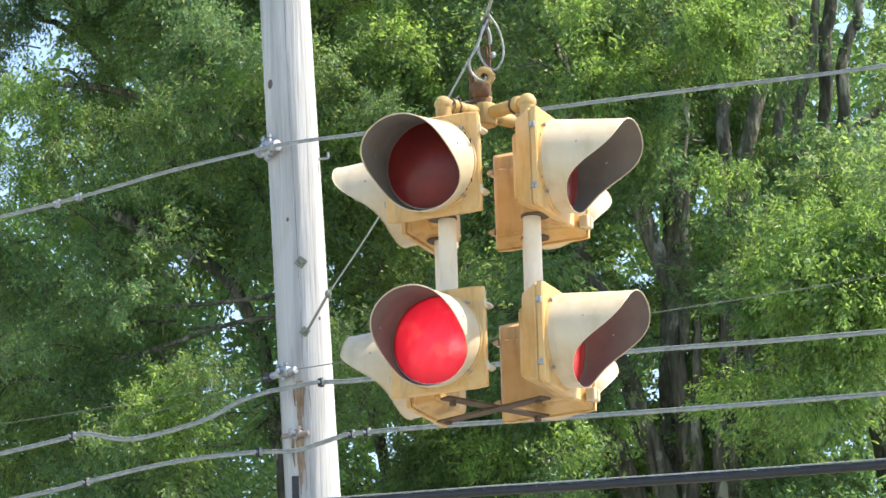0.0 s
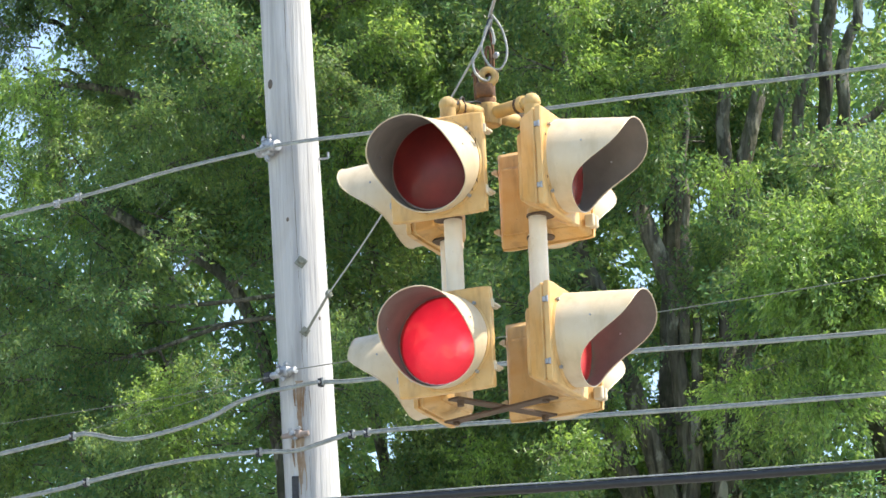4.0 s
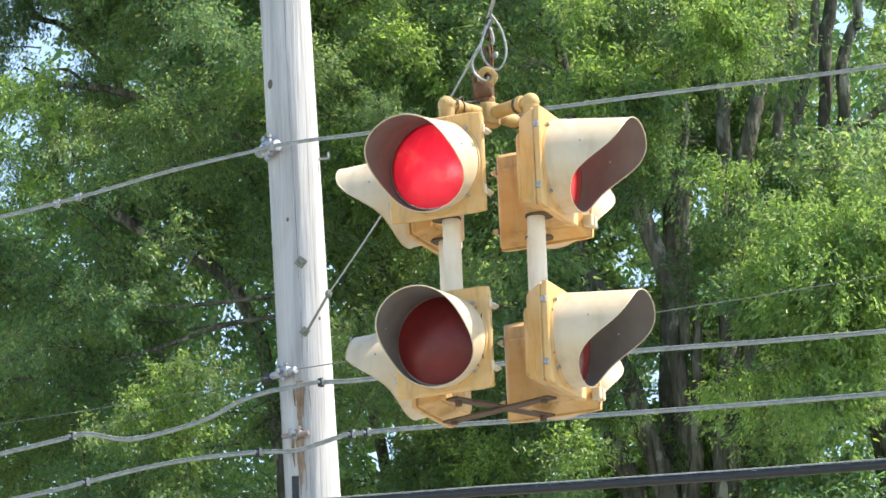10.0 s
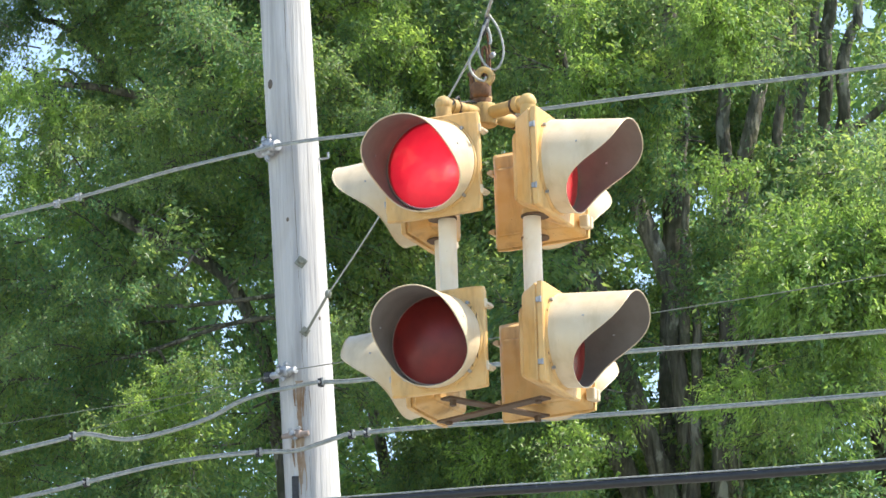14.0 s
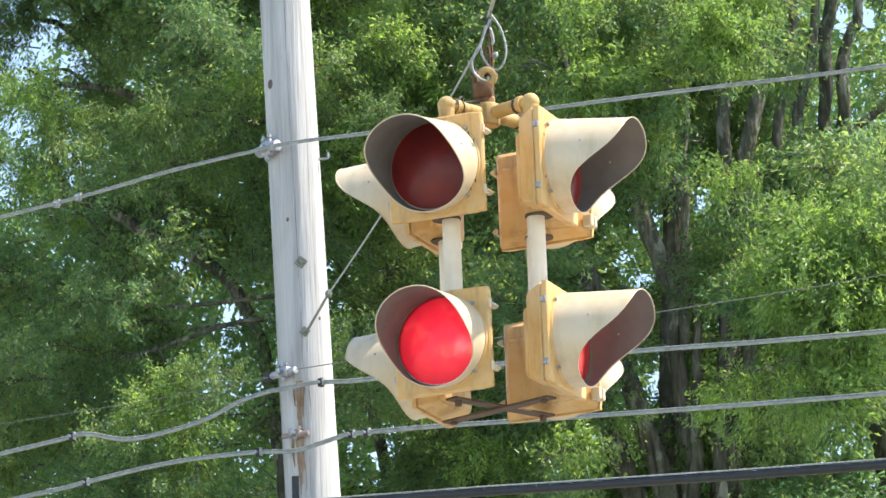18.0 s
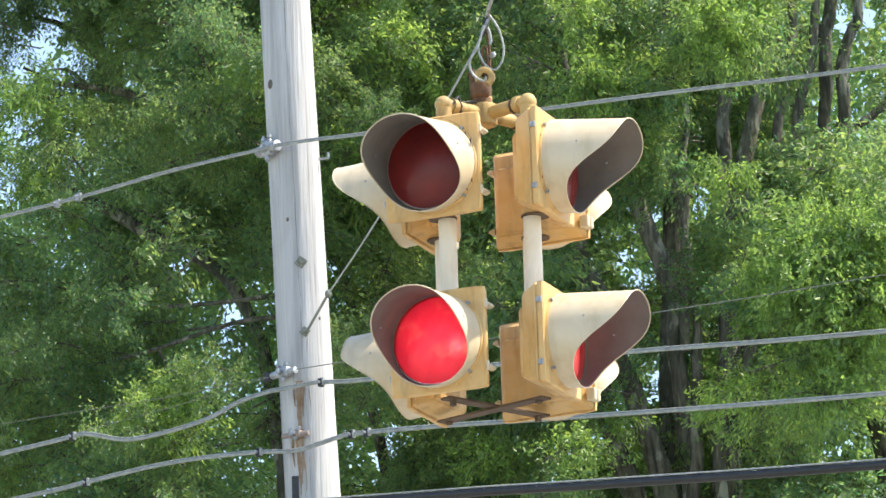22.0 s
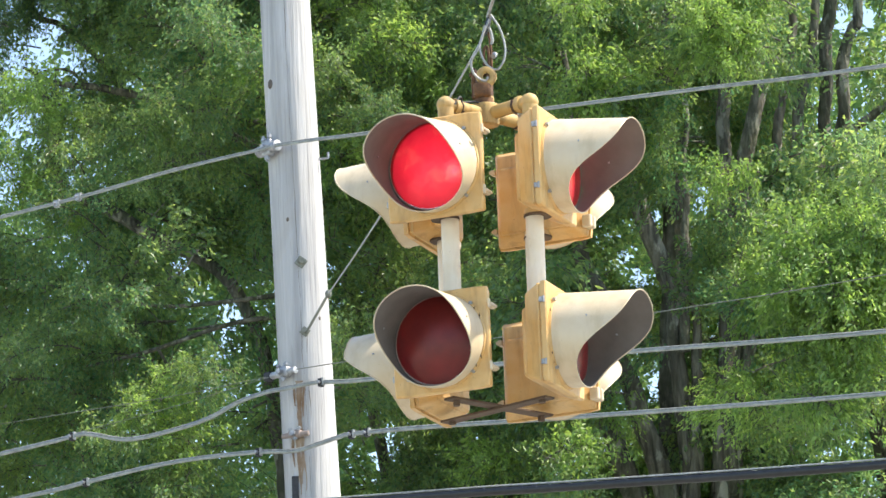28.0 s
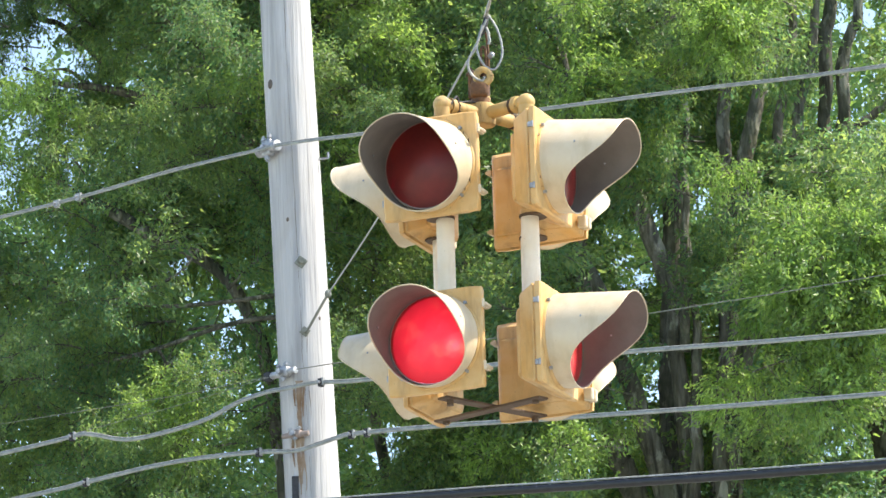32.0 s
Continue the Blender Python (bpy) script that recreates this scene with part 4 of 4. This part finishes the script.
def build_trees():
    trunk = [(-1.3, 43.8, -0.3, 0.42), (-1.25, 43.7, 4, 0.34), (-1.2, 43.6, 8, 0.30), (-1.2, 43.5, 11, 0.24), (-1.27, 43.4, 13, 0.15), (-1.4, 43, 17, 0.05)]
    west = stem(43.2, (-1.35, 10.0, 0.10), (-1.7, 12.6, 0.08), (-2.7, 13.5, 0.075), (-3.30, 13.85, 0.08), (-3.42, 14.29, 0.085), (-3.46, 14.55, 0.08), (-3.52, 14.68, 0.067), (-3.58, 14.92, 0.04))
    fork = stem(41.9, (-2.62, 14.2, 0.03), (-2.95, 14.64, 0.030), (-3.24, 14.94, 0.036), (-3.44, 15.02, 0.036), (-3.53, 15.18, 0.036), (-3.58, 15.54, 0.026))
    twig = stem(42.0, (-1.4, 14.0, 0.03), (-2.66, 14.32, 0.026), (-3.0, 14.44, 0.026), (-3.13, 14.55, 0.023), (-3.22, 14.59, 0.018), (-3.39, 14.58, 0.01))
    gnarled = stem(41.5, (-1.4, 13.6, 0.06), (-2.15, 14.0, 0.05), (-2.39, 14.12, 0.045), (-2.66, 14.2, 0.045), (-2.92, 14.26, 0.042), (-3.26, 14.31, 0.03), (-3.55, 14.46, 0.017))
    sprig = stem(41.0, (-1.26, 12.24, 0.029), (-1.91, 12.18, 0.026), (-2.30, 12.17, 0.022), (-2.69, 12.23, 0.019), (-3.15, 12.41, 0.013))
    rising = stem(40.8, (-2.68, 12.11, 0.019), (-2.47, 12.26, 0.019), (-2.20, 12.41, 0.016), (-2.05, 12.61, 0.013))
    drooping = stem(41.0, (-1.27, 12.05, 0.029), (-1.83, 12.00, 0.026), (-2.45, 11.80, 0.026), (-2.79, 11.72, 0.019), (-3.16, 11.66, 0.013), (-3.40, 11.74, 0.010))
    crook = stem(40.9, (-2.44, 11.78, 0.019), (-2.31, 11.58, 0.016), (-2.10, 11.42, 0.016), (-2.03, 11.28, 0.010))
    tree("tall leafy oak with dense dark green crown behind the pole", (-1.3, 43.8), (-2.3, 42.2, 13.4), (3.6, 3.2, 7.4), [trunk, west, fork, twig, gnarled, sprig, rising, drooping, crook], 1, 300, 110, LEFT_BOUGHS, FINE)

    trunk = [(0.2, 46.5, -0.3, 0.40), (0.25, 46.4, 5, 0.32), (0.1, 46.1, 10, 0.20), (0.2, 46, 14, 0.10), (0.2, 46, 18, 0.04)]
    west = [(0.1, 46.1, 9, 0.12), (-0.7, 45, 12.2, 0.07), (-1.0, 44.4, 14.5, 0.04), (-1.1, 44.2, 16, 0.02)]
    mid = stem(44.0, (0.15, 10.5, 0.12), (0.8, 13.0, 0.08), (1.05, 14.1, 0.062), (1.11, 14.68, 0.055), (1.11, 14.95, 0.048), (1.08, 15.43, 0.03))
    east = stem(44.0, (0.15, 10.0, 0.12), (1.1, 13.0, 0.08), (1.31, 14.09, 0.069), (1.29, 14.67, 0.055), (1.31, 15.1, 0.045), (1.37, 15.58, 0.027))
    grey = stem(43.5, (0.1, 11.0, 0.08), (-0.35, 12.34, 0.054), (-0.45, 13.03, 0.047), (-0.66, 13.32, 0.041), (-0.87, 13.5, 0.031), (-1.12, 13.61, 0.017))
    low = stem(43.2, (0.2, 12.7, 0.04), (-0.07, 13.15, 0.03), (-0.47, 13.24, 0.027), (-0.84, 13.3, 0.02), (-1.21, 13.43, 0.013))
    thin = stem(43.2, (-0.3, 11.6, 0.04), (-0.75, 12.18, 0.034), (-0.82, 12.69, 0.027), (-0.92, 13.01, 0.02), (-0.99, 13.27, 0.013))
    tree("tall leafy oak filling the gap behind the signal", (0.2, 46.5), (0.1, 45.0, 14.0), (3.4, 3.0, 7.4), [trunk, west, mid, east, grey, low, thin], 2, 250, 80, MID_BOUGHS, FINE)

    trunk = stem(41.4, (2.0, -0.3, 0.50), (2.05, 4, 0.40), (2.15, 8, 0.30), (2.36, 11.58, 0.13), (2.40, 12.76, 0.096), (2.41, 13.25, 0.087), (2.42, 13.9, 0.08), (2.43, 14.55, 0.064), (2.44, 16, 0.03))
    dark = stem(41.7, (2.05, 7.0, 0.22), (1.88, 10.57, 0.15), (1.90, 11.69, 0.135), (1.97, 12.88, 0.128), (1.97, 13.63, 0.12), (2.01, 14.9, 0.10), (2.02, 16, 0.05))
    slim = stem(40.9, (2.0, 11.6, 0.06), (2.05, 12.69, 0.045), (2.04, 13.23, 0.037), (2.08, 13.87, 0.031), (2.07, 14.37, 0.022), (2.07, 14.87, 0.016))
    grey = stem(41.0, (2.25, 10.4, 0.14), (2.37, 11.92, 0.109), (2.5, 12.99, 0.096), (2.6, 13.48, 0.093), (2.71, 13.93, 0.086), (2.78, 14.38, 0.07), (2.9, 14.98, 0.045))
    pale = stem(41.2, (2.4, 11.2, 0.09), (2.81, 12.74, 0.071), (2.88, 13.53, 0.061), (2.96, 13.98, 0.058), (3.03, 14.43, 0.051), (3.08, 15.03, 0.039))
    low = stem(40.7, (2.2, 9.8, 0.09), (2.26, 10.89, 0.07), (2.31, 11.41, 0.057), (2.37, 11.84, 0.051), (2.41, 12.23, 0.048), (2.48, 12.62, 0.038), (2.59, 13.0, 0.025))
    bent = stem(40.9, (2.0, 9.8, 0.09), (2.03, 10.94, 0.07), (2.08, 11.52, 0.061), (2.11, 11.9, 0.048), (2.09, 12.29, 0.032), (2.04, 12.59, 0.019))
    leaning = stem(41.0, (2.0, 8.6, 0.2), (1.82, 10.39, 0.141), (1.73, 10.78, 0.128), (1.58, 11.22, 0.121), (1.44, 11.56, 0.109), (1.28, 11.96, 0.089), (1.16, 12.4, 0.064))
    second = stem(41.4, (1.9, 8.4, 0.2), (1.55, 10.49, 0.142), (1.45, 10.83, 0.129), (1.34, 11.18, 0.123), (1.25, 11.67, 0.116), (1.15, 12.36, 0.103), (1.14, 12.86, 0.09), (1.12, 13.6, 0.065), (1.1, 14.4, 0.03))
    side = stem(41.0, (2.05, 8.6, 0.13), (1.98, 10.4, 0.11), (1.90, 11.94, 0.106), (1.82, 12.33, 0.106), (1.74, 12.60, 0.106), (1.67, 12.87, 0.109), (1.61, 13.15, 0.106), (1.55, 13.40, 0.094), (1.48, 13.77, 0.065), (1.42, 14.17, 0.035))
    tree("tall many-stemmed oak with bright sunlit green leaves", (2.0, 41.8), (2.5, 41.2, 12.4), (2.8, 2.8, 5.4), [trunk, dark, slim, grey, pale, low, bent, leaning, second, side], 3, 200, 40, RIGHT_BOUGHS)

    trunk = [(4.4, 43.6, -0.3, 0.42), (4.3, 43.4, 5, 0.34), (3.9, 42.8, 10, 0.20), (3.5, 42.3, 12.6, 0.10), (3.48, 42, 13.95, 0.079), (3.54, 42, 14.46, 0.072), (3.64, 42, 14.71, 0.065), (3.72, 42, 14.96, 0.059), (3.9, 42, 17, 0.03)]
    near = stem(42.0, (3.5, 11.6, 0.1), (3.05, 13.3, 0.085), (3.1, 13.61, 0.072), (3.18, 14.11, 0.065), (3.24, 14.57, 0.059), (3.3, 14.98, 0.052), (3.4, 16.5, 0.03))
    thick = stem(42.2, (3.7, 11.4, 0.11), (3.37, 13.35, 0.085), (3.38, 14.22, 0.079), (3.38, 14.73, 0.085), (3.45, 15.04, 0.079), (3.6, 17, 0.03))
    reach = stem(41.5, (3.3, 13.2, 0.045), (3.48, 13.6, 0.049), (3.66, 13.74, 0.052), (3.83, 13.88, 0.049), (4.19, 14.13, 0.039))
    tree("leafy oak with dark leaning limbs", (4.4, 43.6), (4.5, 43.2, 12.0), (2.9, 2.8, 5.4), [trunk, near, thick, reach], 4, 190, 24, FAR_BOUGHS)


build_trees()


def build_woods():
    """The wood behind: one mass of leaves, lower at its west end so that the camera sees sky there."""
    rnd = np.random.default_rng(8)
    # a dense stretch in the camera's view, and a looser rest
    sets = []
    for n, x0, x1, low, small, big in ((225000, -7.5, 7.5, 0.42, 0.08, 0.16), (50000, -16, 18, 0.08, 0.16, 0.28)):
        x = rnd.uniform(x0, x1, n)
        y = rnd.uniform(60, 68, n)
        top = np.interp(x, (-16, -4.9, -4.3, 4.6, 5.6, 18), (19.4, 20.2, 23.5, 23.5, 23.2, 22.5))
        top = top + 0.4 * np.sin(x * 1.3) + 0.4 * np.sin(x * 3.1 + 1)
        z = rnd.uniform(low, 1, n) * top
        lump = np.sin(x * 1.9 + np.sin(z * 1.1) * 1.4) + np.sin(z * 1.6 + y * 0.8) + rnd.normal(size=n) * 0.6
        keep = lump > -1.4
        # clear the same camera sight lines to the sky
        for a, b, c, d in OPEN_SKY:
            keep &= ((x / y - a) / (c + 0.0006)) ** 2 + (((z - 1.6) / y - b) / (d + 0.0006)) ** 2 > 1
        sets.append((np.stack([x, y, z], 1)[keep], rnd.uniform(small, big, int(keep.sum()))))
    pos = np.concatenate([q[0] for q in sets])
    size = np.concatenate([q[1] for q in sets])
    way = rnd.normal(size=pos.shape) + np.array((0, -0.3, -0.3))
    way /= np.linalg.norm(way, axis=1)[:, None]
    me = leaf_mesh("woods", pos, way, size, 0.27, rnd, None, (LEAF_FAR,))
    tagged(new("far_woods", me), "dense green woods behind the roadside oaks", "woods", kind="stuff")


build_woods()

# ---------------------------------------------------------------- what moves
SWAY = (-0.17, -0.04, 0.32, 0.43, 0.17, -0.21, -0.35, -0.14, 0.45, 0.39, -0.11, -0.34, -0.23, 0.04, 0.24, 0.13, -0.08, -0.12, 0.10, 0.30, 0.29, 0.09,
        -0.11, -0.05, 0.18, 0.26, 0.08, -0.14, -0.16, 0.09, 0.38, 0.33, -0.09, -0.20, -0.01, 0.24, 0.27, 0.10, -0.11, -0.05, 0.13, 0.26, 0.14,
        -0.05, -0.14, 0.08, 0.24, 0.06, -0.28, -0.35, -0.04, 0.32, 0.28, -0.20, -0.45, -0.26, 0.13, 0.34, -0.02, -0.61, -0.78, -0.30, 0.33, 0.34, -0.38)


def motions():
    # the signal and its wire swing together about the line between the wire's ends, a row every half second
    rows = [(i * 0.5, Matrix.Translation(PIVOT) @ Matrix.Rotation(radians(a), 4, AXIS)) for i, a in enumerate(SWAY)]
    walk(signal, rows)
    walk(span_wire, rows)
    # the lamps flash in turn, upper and lower, a little over every half second: the added slats behind the lenses turn
    # over
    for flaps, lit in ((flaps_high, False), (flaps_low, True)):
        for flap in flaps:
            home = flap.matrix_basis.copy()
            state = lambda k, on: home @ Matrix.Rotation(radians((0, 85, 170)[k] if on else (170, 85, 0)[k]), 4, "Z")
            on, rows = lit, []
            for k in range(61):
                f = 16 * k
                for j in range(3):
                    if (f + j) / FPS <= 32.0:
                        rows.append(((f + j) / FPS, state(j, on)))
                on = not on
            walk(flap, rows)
    # wind in the leaves
    for ob, m, pace, phase, p in swaying:
        rows = []
        for i in range(54):
            t = min(i * 0.61, 32.0)
            gust = 0.65 + 0.35 * math.sin(0.45 * t + p.x * 0.5)
            a = gust * math.sin(2.5 * pace * t + phase)
            b = gust * math.sin(1.9 * pace * t + phase * 1.7)
            rows.append((t, m @ Euler((radians(4.0) * b, radians(3.4) * a, radians(4.2) * b)).to_matrix().to_4x4()))
        walk(ob, rows)


motions()
